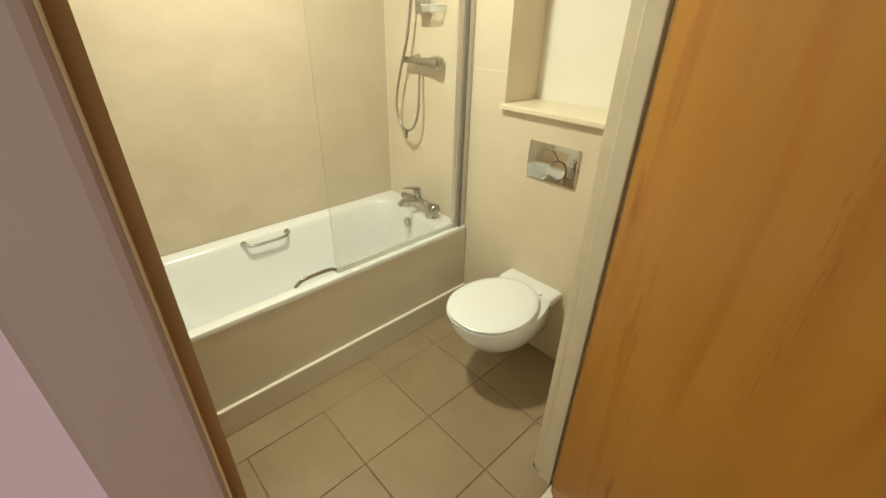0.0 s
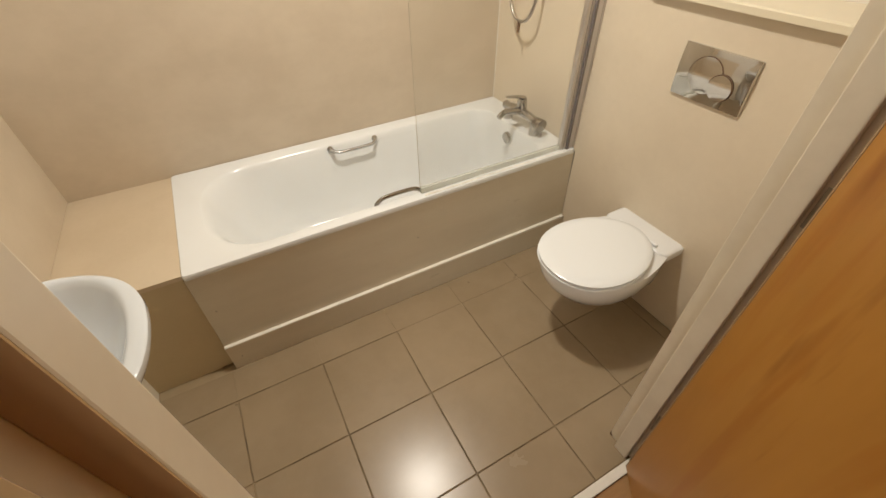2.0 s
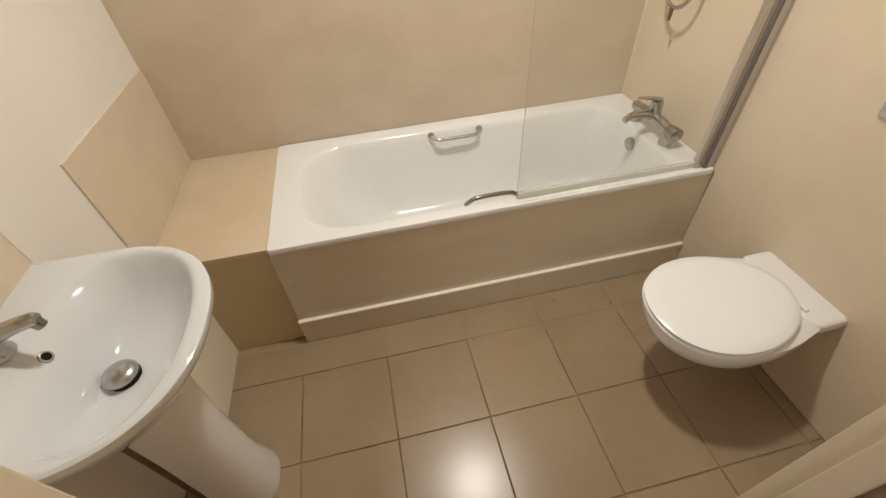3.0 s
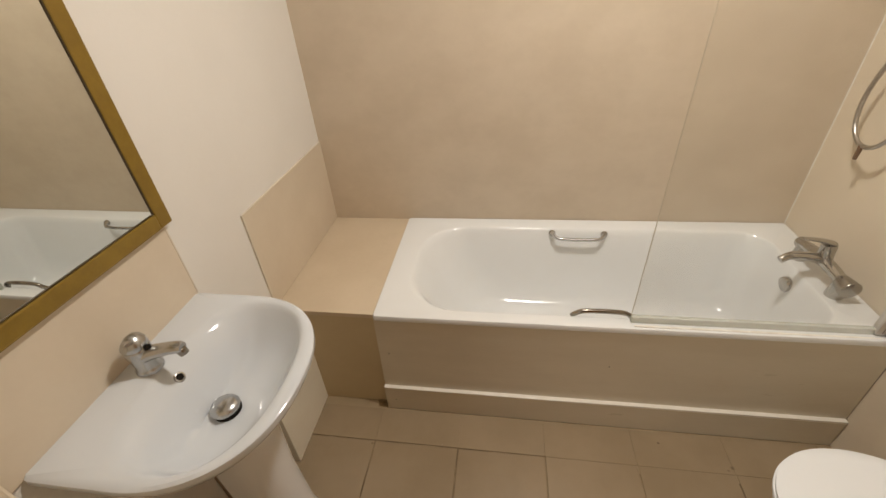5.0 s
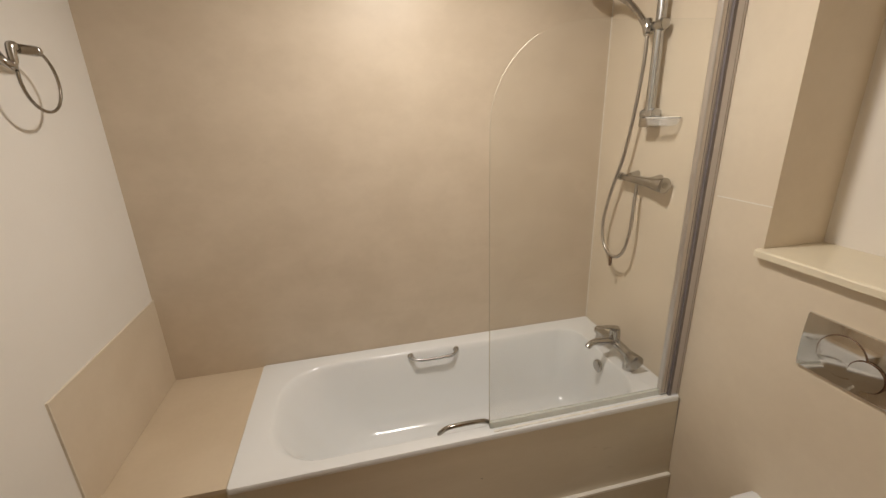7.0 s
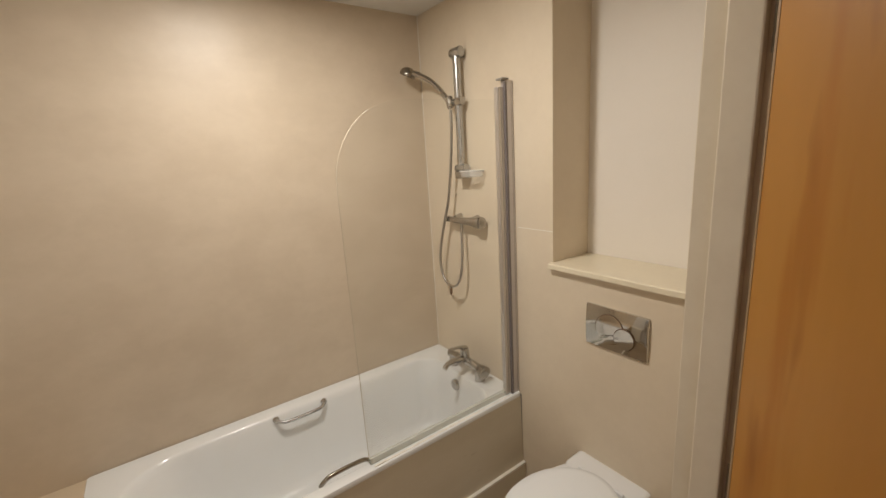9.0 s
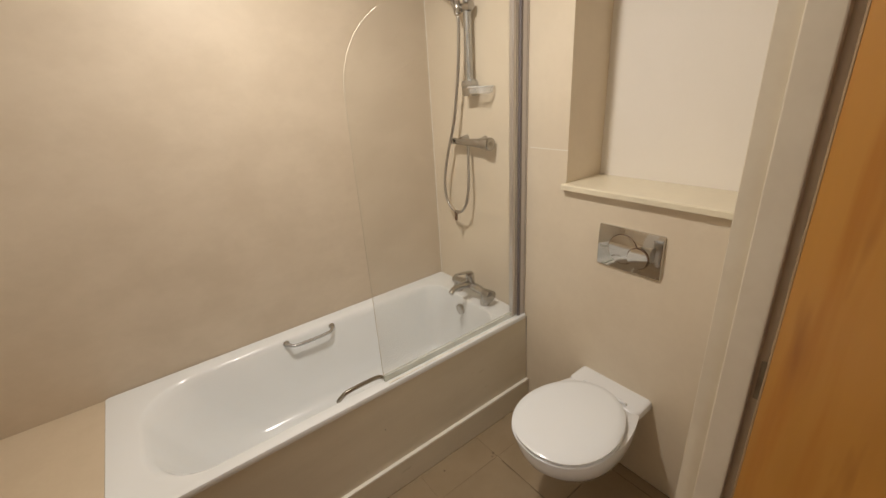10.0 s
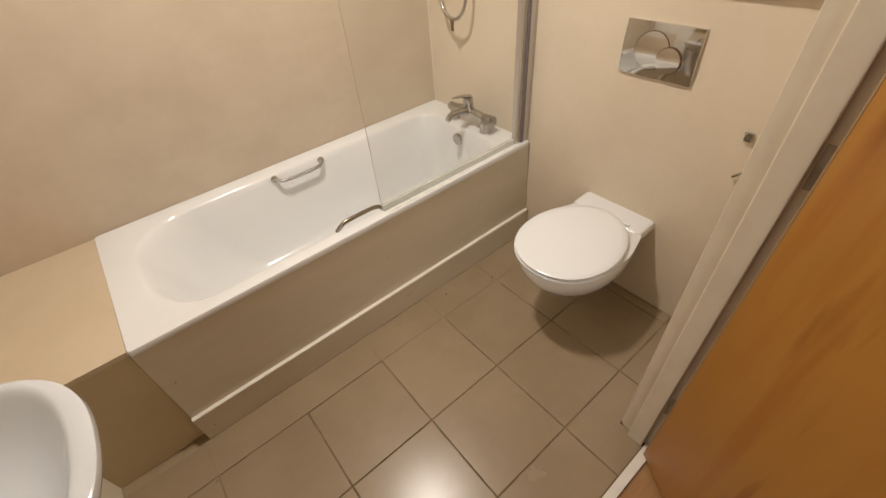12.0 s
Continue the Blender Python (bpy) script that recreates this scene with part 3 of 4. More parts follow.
part("edge_trim", boxes((XL, XL + 0.0068, -0.9635, -0.960, 0.8385, 1.20)), EDGE, basin_splash)

# ---- bath mixer ----
mixer = thing("bath_mixer_tap", "chrome deck-mounted bath mixer tap with lever", "tap")
b = bmesh.new()
tube(b, smooth_line([(-0.085, -0.255, 0.592), (-0.088, -0.30, 0.600), (-0.090, -0.375, 0.606), (-0.088, -0.45, 0.600), (-0.085, -0.495, 0.592)], 5), [0.020] * 5 + [0.022] * 5 + [0.024] * 1 + [0.022] * 5 + [0.020] * 5, 16)
part("body", b, CHROME, mixer, smooth=True)
for y in (-0.265, -0.485):
    f = bmesh.new()
    cyl(f, (-0.085, y, RIM), (-0.085, y, 0.60), 0.028, 0.020, 20, 0.004)
    part("pillar", f, CHROME, mixer, smooth=True)
    k = bmesh.new()
    if y < -0.4:
        cyl(k, (-0.085, y - 0.050, 0.588), (-0.085, y + 0.006, 0.592), 0.033, 0.026, 22, 0.006)
        part("diverter_knob", k, GRIP, mixer, "large dark chrome diverter knob", smooth=True)
    else:
        cyl(k, (-0.085, y + 0.005, 0.592), (-0.085, y + 0.030, 0.592), 0.022, 0.022, 20, 0.005)
        part("end_cap", k, CHROME, mixer, smooth=True)
s = bmesh.new()
tube(s, smooth_line([(-0.095, -0.380, 0.606), (-0.15, -0.390, 0.626), (-0.215, -0.400, 0.634), (-0.248, -0.406, 0.618)], 5), [0.018] * 6 + [0.015] * 5 + [0.014] * 5, 14)
part("spout", s, CHROME, mixer, smooth=True)
lv = bmesh.new()
cyl(lv, (-0.090, -0.378, 0.615), (-0.095, -0.380, 0.674), 0.025, 0.023, 18, 0.004)
tube(lv, smooth_line([(-0.085, -0.378, 0.676), (-0.14, -0.388, 0.694), (-0.205, -0.398, 0.708)], 5), [0.017, 0.016, 0.015, 0.014, 0.013, 0.012, 0.011, 0.010, 0.009, 0.008, 0.006], 12, flat=0.6)
part("lever", lv, CHROME, mixer, smooth=True)

# ---- shower screen ----
screen = thing("shower_screen", "clear glass bath screen with curved corner and aluminium post", "shower screen")
GY = -0.662
outline = [(-0.062, 0.553), (-0.800, 0.553), (-0.803, 1.590)]
for i in range(1, 13):
    a = math.pi - i / 12 * math.pi / 2
    outline.append((-0.523 + 0.28 * math.cos(a), 1.590 + 0.285 * math.sin(a)))
outline.append((-0.062, 1.885))
bm = bmesh.new()
loft(bm, [[(x, GY - 0.003, z) for x, z in outline], [(x, GY + 0.003, z) for x, z in outline]])
pane = part("glass_pane", bm, GLASS, screen)
pane.visible_shadow = False
ge = bmesh.new()
tube(ge, [(x, GY, z) for x, z in outline[1:11]], 0.0014, 6)
part("glass_edge", ge, GLASS_EDGE, screen, "greenish polished glass edge")
post = bmesh.new()
box(post, -0.037, -0.001, GY - 0.024, GY + 0.012, RIM, 1.962, bevel=0.004)
part("wall_channel", post, CHANNEL, screen)
post = bmesh.new()
box(post, -0.080, -0.041, GY - 0.015, GY + 0.010, RIM + 0.012, 1.935, bevel=0.006)
part("pivot_post", post, PIVOT, screen)
part("post_groove", boxes((-0.047, -0.036, GY - 0.0235, GY - 0.012, RIM + 0.004, 1.955)), GROOVE, screen)
part("post_line", boxes((-0.0640, -0.0615, GY - 0.0156, GY - 0.012, RIM + 0.018, 1.930)), GROOVE, screen)
part("post_line", boxes((-0.0130, -0.0110, GY - 0.0246, GY - 0.020, RIM + 0.006, 1.956)), RUBBER, screen)
part("post_cap", boxes((-0.062, -0.026, GY - 0.026, GY + 0.014, 1.962, 1.970), bevel=0.002), RUBBER, screen)
part("bottom_seal", boxes((-0.800, -0.055, GY - 0.008, GY + 0.008, RIM + 0.003, RIM + 0.030), bevel=0.004), SEAL, screen, "clear drip seal")
part("rim_strip", boxes((-0.790, -0.03, GY - 0.026, GY - 0.018, RIM - 0.001, RIM + 0.006), bevel=0.002), SILICONE, screen)

# ---- shower ----
valve = thing("shower_valve", "chrome thermostatic bar shower valve on the wall", "shower valve")
b = bmesh.new()
tube(b, [(-0.062, y, 1.345) for y in (-0.262, -0.266, -0.30, -0.36, -0.42, -0.470, -0.476)], [0.012, 0.0145, 0.0155, 0.0175, 0.0195, 0.0215, 0.018], 20)
part("bar", b, CHROME, valve, smooth=True)
for y0, y1, r in ((-0.236, -0.266, 0.0175), (-0.472, -0.524, 0.0300)):
    k = bmesh.new()
    cyl(k, (-0.062, y0, 1.345), (-0.062, y1, 1.345), r - 0.002, r, 24, 0.004)
    knob = part("knob", k, CHROME, valve, smooth=True)
    if r > 0.02:
        k = bmesh.new()
        cyl(k, (-0.062, y1 + 0.001, 1.345), (-0.062, y1 - 0.001, 1.345), 0.012, sides=18)
        part("knob_centre", k, GRIP, knob, "dark knob centre")
        k = bmesh.new()
        box(k, -0.090, -0.080, y1 + 0.006, y1 + 0.022, 1.338, 1.352, bevel=0.003)
        part("stop_button", k, GRIP, knob)
for y in (-0.312, -0.448):
    k = bmesh.new()
    cyl(k, (0.0, y, 1.362), (-0.014, y, 1.362), 0.032, 0.028, 24, 0.004)
    cyl(k, (-0.012, y, 1.362), (-0.058, y, 1.352), 0.015, 0.015, 16)
    part("wall_union", k, CHROME, valve, smooth=True)

valve.location = (0.02, 0.022, 0.003)

shower = thing("shower_rail", "chrome riser rail with handset, hose and soap dish", "shower")
b = bmesh.new()
cyl(b, (-0.058, -0.385, 1.575), (-0.058, -0.385, 2.150), 0.0175, sides=20)
part("rail", b, PLUG, shower, smooth=True)
for z in (2.135, 1.605):
    k = bmesh.new()
    cyl(k, (0.0, -0.385, z), (-0.060, -0.385, z), 0.021, 0.019, 20, 0.004)
    cyl(k, (-0.056, -0.350, z), (-0.056, -0.420, z), 0.023, 0.023, 22, 0.004)
    part("bracket", k, PLUG, shower, smooth=True)
k = bmesh.new()
cyl(k, (-0.062, -0.420, 1.918), (-0.062, -0.340, 1.918), 0.020, 0.018, 18, 0.004)
cyl(k, (-0.080, -0.352, 1.895), (-0.080, -0.340, 1.945), 0.018, 0.018, 16, 0.003)
part("slider", k, CHROME, shower, smooth=True)
k = bmesh.new()
tube(k, smooth_line([(-0.082, -0.350, 1.890), (-0.088, -0.330, 1.940), (-0.105, -0.255, 2.020), (-0.125, -0.175, 2.068), (-0.140, -0.135, 2.085)], 5), [0.012] * 11 + [0.013] * 5 + [0.015] * 5, 14)
handset = part("handset", k, CHROME, shower, "chrome shower handset", smooth=True)
k = bmesh.new()
d = Vector((-0.25, 0.35, -0.9)).normalized()
c = Vector((-0.148, -0.100, 2.094))
tube(k, [c - d * 0.026, c - d * 0.022, c - d * 0.013, c + d * 0.001, c + d * 0.013, c + d * 0.019, c + d * 0.020], [0.010, 0.022, 0.034, 0.042, 0.042, 0.037, 0.020], 26)
part("spray_head", k, GRIP, handset, smooth=True)
hosepts = smooth_line([(-0.082, -0.352, 1.885), (-0.082, -0.350, 1.80), (-0.080, -0.330, 1.65), (-0.080, -0.290, 1.45), (-0.082, -0.235, 1.30), (-0.085, -0.195, 1.15), (-0.088, -0.205, 1.05), (-0.092, -0.255, 0.994), (-0.092, -0.318, 0.990), (-0.088, -0.362, 1.035), (-0.078, -0.376, 1.13), (-0.066, -0.368, 1.25), (-0.062, -0.366, 1.33)], 7)
k = bmesh.new()
tube(k, hosepts, [0.0068 + 0.0006 * (i % 2) for i in range(len(hosepts))], 10)
part("hose", k, HOSE, shower, "flexible steel shower hose", smooth=True)
k = bmesh.new()
cyl(k, (-0.092, -0.285, 0.986), (-0.094, -0.287, 0.938), 0.0085, 0.006, 12, 0.002)
part("hose_tag", k, STRIKE, shower, "brown loose cap hanging from the hose", smooth=True)
dish = bmesh.new()
DR = (0.022, 0.022, 0.022, 0.022)
loft(dish, [rounded(-0.088, -0.030, -0.505, -0.415, 1.5625, DR, 5), rounded(-0.096, -0.024, -0.515, -0.410, 1.568, DR, 5), rounded(-0.100, -0.020, -0.522, -0.405, 1.592, DR, 5), rounded(-0.098, -0.022, -0.520, -0.407, 1.593, DR, 5), rounded(-0.094, -0.026, -0.513, -0.412, 1.5695, DR, 5), rounded(-0.087, -0.031, -0.503, -0.416, 1.5645, DR, 5)])
part("soap_dish", dish, PLASTIC, shower, "clear plastic soap dish", smooth=True)
k = bmesh.new()
tube(k, [(x, y, 1.593) for x, y, z in rounded(-0.099, -0.021, -0.521, -0.406, 0, 0.022, 5)], 0.0026, 8, closed=True)
part("dish_rim", k, RIM_PLASTIC, shower, smooth=True)
k = bmesh.new()
box(k, -0.086, -0.034, -0.418, -0.362, 1.556, 1.592, bevel=0.006)
part("dish_holder", k, CHROME, shower, smooth=True)

shower.location = (0.02, 0.022, 0.003)

# ---- recess sill, flush plate, bracket ----
sill = bmesh.new()
loft(sill, [rounded(-0.026, ND - 0.001, NY0 + 0.001, NY1 + 0.012, z, (0.012, 0.010, 0.006, 0.006), 4) for z in (NZ0 - 0.022, NZ0 - 0.004)] + [rounded(-0.022, ND - 0.001, NY0 + 0.001, NY1 + 0.008, NZ0, 0.006, 4)])
sill_cut = part("window_board", sill, SILL_PAINT, label="cream gloss-painted sill board projecting from the recess", kind="structure")


def bow(z):
    # the plate bulges a little towards the room
    return -0.009 - 0.006 * (1 - ((z - 1.003) / 0.081) ** 2)


flush = thing("flush_plate", "chrome dual-flush plate with two round buttons on the wall", "flush plate")
pl = bmesh.new()
zs = [0.922 + 0.162 * i / 14 for i in range(15)]
side = [(bow(z), z) for z in zs] + [(0.0, 1.084), (0.0, 0.922)]
loft(pl, [[(x * f, y, 1.003 + (z - 1.003) * g) for x, z in side] for y, f, g in ((-1.3095, 0.55, 0.985), (-1.3075, 0.9, 0.997), (-1.304, 1.0, 1.0), (-1.067, 1.0, 1.0), (-1.0635, 0.9, 0.997), (-1.0615, 0.55, 0.985))])
part("plate", pl, POLISHED, flush, smooth=True)
for y, z, r, up in ((-1.165, 1.005, 0.056, 0.0010), (-1.226, 0.985, 0.039, 0.0055)):
    k = bmesh.new()
    loft(k, [[(bow(z + math.sin(a) * q) - (up + 0.0022 * (1 - math.sin(a) * q / r)) * h, y + math.cos(a) * q, z + math.sin(a) * q) for a in [i * math.tau / 40 for i in range(40)]] for q, h in ((r, 0.0), (r - 0.001, 1.0), (r * 0.75, 1.0), (r * 0.5, 1.0), (r * 0.25, 1.0), (r * 0.03, 1.0))])
    but = part("button", k, POLISHED, flush, smooth=True)
    k = bmesh.new()
    tube(k, [(bow(z + math.sin(a) * (r + 0.001)) - up * 0.5, y + math.cos(a) * (r + 0.001), z + math.sin(a) * (r + 0.001)) for a in [i * math.tau / 40 for i in range(40)]], 0.0013, 6, closed=True)
    part("rim", k, STRIKE, but)

bracket = thing("wall_bracket", "small loose metal bracket and hook screwed to the wall", "bracket")
k = bmesh.new()
box(k, -0.012, 0.0, -1.528, -1.505, 0.812, 0.838, bevel=0.003)
cyl(k, (-0.008, -1.512, 0.834), (-0.022, -1.510, 0.842), 0.005, sides=10)
part("mount", k, CHROME, bracket)
k = bmesh.new()
tube(k, smooth_line([(0.0, -1.556, 0.726), (-0.010, -1.549, 0.724), (-0.014, -1.535, 0.711), (-0.012, -1.521, 0.695)], 4), [0.0025] * 4 + [0.0032] * 5 + [0.0042] * 4, 8)
part("hook", k, STEEL, bracket, smooth=True)

# ---- toilet ----
TY = -1.194
toilet = thing("toilet", "white wall-hung toilet with the lid closed", "toilet")


def bowl_loop(front, half, back_half, z, back=0.0, wide_at=0.52, count=44):
    # outline of the pan: straight back at the wall, widest part way out, round front
    out = []
    cx = back + (front - back) * wide_at
    for i in range(count + 1):
        t = i / count
        if t < 0.25:
            k = t / 0.25
            out.append((back + (cx - back) * k, TY + back_half + (half - back_half) * math.sin(k * math.pi / 2), z))
        elif t <= 0.75:
            a = math.pi / 2 - (t - 0.25) / 0.5 * math.pi
            out.append((cx + (front - cx) * math.cos(a), TY + half * math.sin(a), z))
        else:
            k = 1 - (t - 0.75) / 0.25
            out.append((back + (cx - back) * k, TY - back_half - (half - back_half) * math.sin(k * math.pi / 2), z))
    return out


bm = bmesh.new()
loft(bm, [bowl_loop(-0.20, 0.070, 0.080, 0.128), bowl_loop(-0.28, 0.090, 0.092, 0.142), bowl_loop(-0.365, 0.118, 0.098, 0.180), bowl_loop(-0.455, 0.153, 0.102, 0.242), bowl_loop(-0.515, 0.178, 0.104, 0.312),
          bowl_loop(-0.536, 0.187, 0.108, 0.352), bowl_loop(-0.545, 0.190, 0.112, 0.380), bowl_loop(-0.544, 0.189, 0.114, 0.394), bowl_loop(-0.51, 0.165, 0.112, 0.399)])
part("pan", bm, CERAMIC, toilet, smooth=True)


def oval(front, back, half, z, count=48):
    out = []
    cx = back + (front - back) * 0.53
    for i in range(count):
        a = i / count * math.tau
        r = (cx - front) if math.cos(a) < 0 else (back - cx)
        e = 2.15 if math.cos(a) < 0 else 1.95
        c, s = abs(math.cos(a)) ** (2 / e), abs(math.sin(a)) ** (2 / e)
        out.append((cx + math.copysign(c, math.cos(a)) * r, TY + math.copysign(s, math.sin(a)) * half, z))
    return out


bm = bmesh.new()
loft(bm, [oval(-0.537, -0.096, 0.181, 0.3995), oval(-0.547, -0.092, 0.189, 0.4025), oval(-0.547, -0.092, 0.189, 0.408), oval(-0.538, -0.096, 0.182, 0.4115)])
part("seat_ring", bm, SEAT, toilet, smooth=True)
bm = bmesh.new()
loft(bm, [oval(-0.538, -0.094, 0.178, 0.4145), oval(-0.546, -0.089, 0.185, 0.4175), oval(-0.547, -0.088, 0.186, 0.424), oval(-0.538, -0.093, 0.180, 0.429), oval(-0.49, -0.115, 0.150, 0.432), oval(-0.41, -0.17, 0.105, 0.4335)])
part("lid", bm, SEAT, toilet, smooth=True)
dk = bmesh.new()
loft(dk, [rounded(-0.112, 0.0, TY - 0.152, TY + 0.160, z, (0.003, 0.028, 0.028, 0.003), 5) for z in (0.372, 0.396)] + [rounded(-0.109, 0.0, TY - 0.149, TY + 0.157, 0.4015, (0.003, 0.028, 0.028, 0.003), 5), rounded(-0.102, 0.0, TY - 0.142, TY + 0.150, 0.4045, (0.003, 0.026, 0.026, 0.003), 5), rounded(-0.020, 0.0, TY - 0.136, TY + 0.144, 0.4065, (0.003, 0.012, 0.012, 0.003), 5)])
part("deck", dk, CERAMIC, toilet, smooth=True)
for y in (TY - 0.078, TY + 0.078):
    k = bmesh.new()
    cyl(k, (-0.092, y - 0.018, 0.409), (-0.092, y + 0.018, 0.409), 0.007, sides=14, rim=0.003)
    part("hinge", k, SEAT, toilet, smooth=True)
# dark discs drawn for the shaded fixing holes under the deck
for y in (TY - 0.118, TY + 0.118):
    k = bmesh.new()
    cyl(k, (-0.085, y, 0.352), (-0.085, y - 0.012 if y < TY else y + 0.012, 0.352), 0.011, sides=12)
    part("fixing_hole", k, DARK, toilet)

# ---- basin ----
BY = -1.219
basin = thing("basin", "white ceramic pedestal basin on the wall", "basin")


def basin_loop(front, back, half, z, back_power=2.7, centre=0.45, count=72):
    # closed outline: round towards the room, squarer towards the wall
    out = []
    cx = back + (front - back) * centre
    for i in range(count):
        a = (i + 0.5) * math.tau / count
        p = 2.3 if math.cos(a) > 0 else back_power
        c, s_ = abs(math.cos(a)) ** (2 / p), abs(math.sin(a)) ** (2 / p)
        r = (front - cx) if math.cos(a) > 0 else (cx - back)
        out.append((cx + math.copysign(c, math.cos(a)) * r, BY + math.copysign(s_, math.sin(a)) * half, z))
    return out


BT = 0.838
WB = XL + 0.001
bm = bmesh.new()
loft(bm, [basin_loop(-1.86, WB, 0.10, BT - 0.205, 12), basin_loop(-1.80, WB, 0.14, BT - 0.185, 14), basin_loop(-1.740, WB, 0.194, BT - 0.125, 18), basin_loop(-1.694, WB, 0.234, BT - 0.065, 24, 0.42), basin_loop(-1.667, WB, 0.252, BT - 0.032, 30, 0.40),
          basin_loop(-1.659, WB, 0.258, BT - 0.015, 30, 0.40), basin_loop(-1.660, WB, 0.257, BT - 0.004, 30, 0.40), basin_loop(-1.666, WB, 0.251, BT, 30, 0.40),
          basin_loop(-1.689, -2.000, 0.233, BT - 0.001, 3.2), basin_loop(-1.696, -1.990, 0.226, BT - 0.005, 3.0), basin_loop(-1.703, -1.976, 0.217, BT - 0.015, 2.8), basin_loop(-1.719, -1.954, 0.201, BT - 0.042), basin_loop(-1.744, -1.940, 0.177, BT - 0.078), basin_loop(-1.768, -1.930, 0.145, BT - 0.110),
          basin_loop(-1.800, -1.920, 0.095, BT - 0.132), basin_loop(-1.835, -1.905, 0.05, BT - 0.138)])
part("bowl", bm, BASIN, basin, smooth=True)
k = bmesh.new()
loft(k, [rounded(-1.945, -1.785, BY - 0.098, BY + 0.098, 0.0, (0.08, 0.02, 0.02, 0.08), 6), rounded(-1.945, -1.785, BY - 0.098, BY + 0.098, 0.03, (0.08, 0.02, 0.02, 0.08), 6),
         rounded(-1.945, -1.805, BY - 0.082, BY + 0.082, 0.15, (0.07, 0.02, 0.02, 0.07), 6), rounded(-1.945, -1.812, BY - 0.080, BY + 0.080, 0.40, (0.07, 0.02, 0.02, 0.07), 6),
         rounded(-1.945, -1.806, BY - 0.084, BY + 0.084, 0.58, (0.07, 0.02, 0.02, 0.07), 6), rounded(-1.945, -1.79, BY - 0.096, BY + 0.096, 0.690, (0.08, 0.02, 0.02, 0.08), 6)])
# paler ceramic than the bowl: missing bounce light is put into the colour
part("pedestal", k, CERAMIC, basin, smooth=True)
# pipe given a dark colour to draw the shaded slot behind the pedestal
k = bmesh.new()
tube(k, smooth_line([(-1.872, BY, BT - 0.19), (-1.985, BY - 0.01, BT - 0.235), (-2.000, BY - 0.02, BT - 0.30), (-2.000, BY - 0.02, 0.30), (-2.000, BY - 0.02, 0.0)], 5), 0.021, 14)
part("waste_pipe", k, STRIKE, basin, "waste pipe coloured dark for the shaded slot behind the pedestal", smooth=True)
oc, on = Vector((-1.963, BY, BT - 0.030)), Vector((0.775, 0.0, 0.63))
k = bmesh.new()
cyl(k, oc - on * 0.006, oc + on * 0.0025, 0.0135, 0.0128, 22, 0.0015)
ovr = part("overflow_ring", k, PLUG, basin, "chrome overflow ring", smooth=True)
# solid dark disc drawn for the shade inside the hole
k = bmesh.new()
cyl(k, oc + on * 0.001, oc + on * 0.0031, 0.0085, sides=18)
part("overflow_hole", k, DARK, ovr)
# near-black ring that draws the plug's shadow as colour
k = bmesh.new()
tube(k, [(-1.8795, BY - 0.005, BT - z) for z in (0.145, 0.133, 0.128)], [0.030, 0.0325, 0.027], 26)
well = part("plug_shade", k, DARK, basin, "dark ring put in for the shadow under the plug", smooth=True)
k = bmesh.new()
tube(k, [(-1.882, BY - 0.005, BT - z) for z in (0.130, 0.127, 0.122, 0.116, 0.111, 0.108, 0.107)], [0.030, 0.0335, 0.0345, 0.031, 0.023, 0.012, 0.003], 28)
part("plug", k, PLUG, basin, "domed chrome click plug", smooth=True)

tap = thing("basin_tap", "chrome single-lever basin mixer tap", "tap")
k = bmesh.new()
tube(k, [(-2.022, BY, BT - 0.001), (-2.022, BY, BT + 0.004), (-2.022, BY, BT + 0.008), (-2.022, BY, BT + 0.014), (-2.024, BY, BT + 0.040), (-2.026, BY, BT + 0.062), (-2.026, BY, BT + 0.067)], [0.029, 0.029, 0.0275, 0.0245, 0.0255, 0.0275, 0.026], 24)
part("body", k, PLUG, tap, smooth=True)
k = bmesh.new()
tube(k, [(-2.015, BY, BT + 0.042), (-1.985, BY + 0.003, BT + 0.053), (-1.950, BY + 0.006, BT + 0.062), (-1.925, BY + 0.008, BT + 0.066), (-1.917, BY + 0.008, BT + 0.066)], [0.021, 0.0175, 0.0155, 0.0145, 0.011], 18, flat=0.85)
spout = part("spout", k, PLUG, tap, smooth=True)
k = bmesh.new()
cyl(k, (-1.926, BY + 0.008, BT + 0.062), (-1.921, BY + 0.008, BT + 0.046), 0.0115, 0.0105, 18, 0.001)
part("aerator", k, GRIP, spout, "dark spout nozzle", smooth=True)
k = bmesh.new()
tube(k, [(-2.026, BY, BT + 0.0665), (-2.026, BY, BT + 0.069), (-2.027, BY, BT + 0.076), (-2.031, BY, BT + 0.084), (-2.036, BY, BT + 0.089), (-2.039, BY, BT + 0.091)], [0.0255, 0.0275, 0.0275, 0.0245, 0.017, 0.004], 24)
tube(k, [(-2.030, BY - 0.004, BT + 0.082), (-2.022, BY - 0.012, BT + 0.091), (-2.012, BY - 0.020, BT + 0.096), (-2.008, BY - 0.023, BT + 0.097)], [0.014, 0.012, 0.010, 0.006], 14, flat=0.55)
part("lever", k, PLUG, tap, smooth=True)
k = bmesh.new()
cyl(k, (-1.9955, BY + 0.002, BT + 0.0645), (-2.004, BY + 0.001, BT + 0.0645), 0.0080, sides=14)
part("index_button", k, DARK, tap)

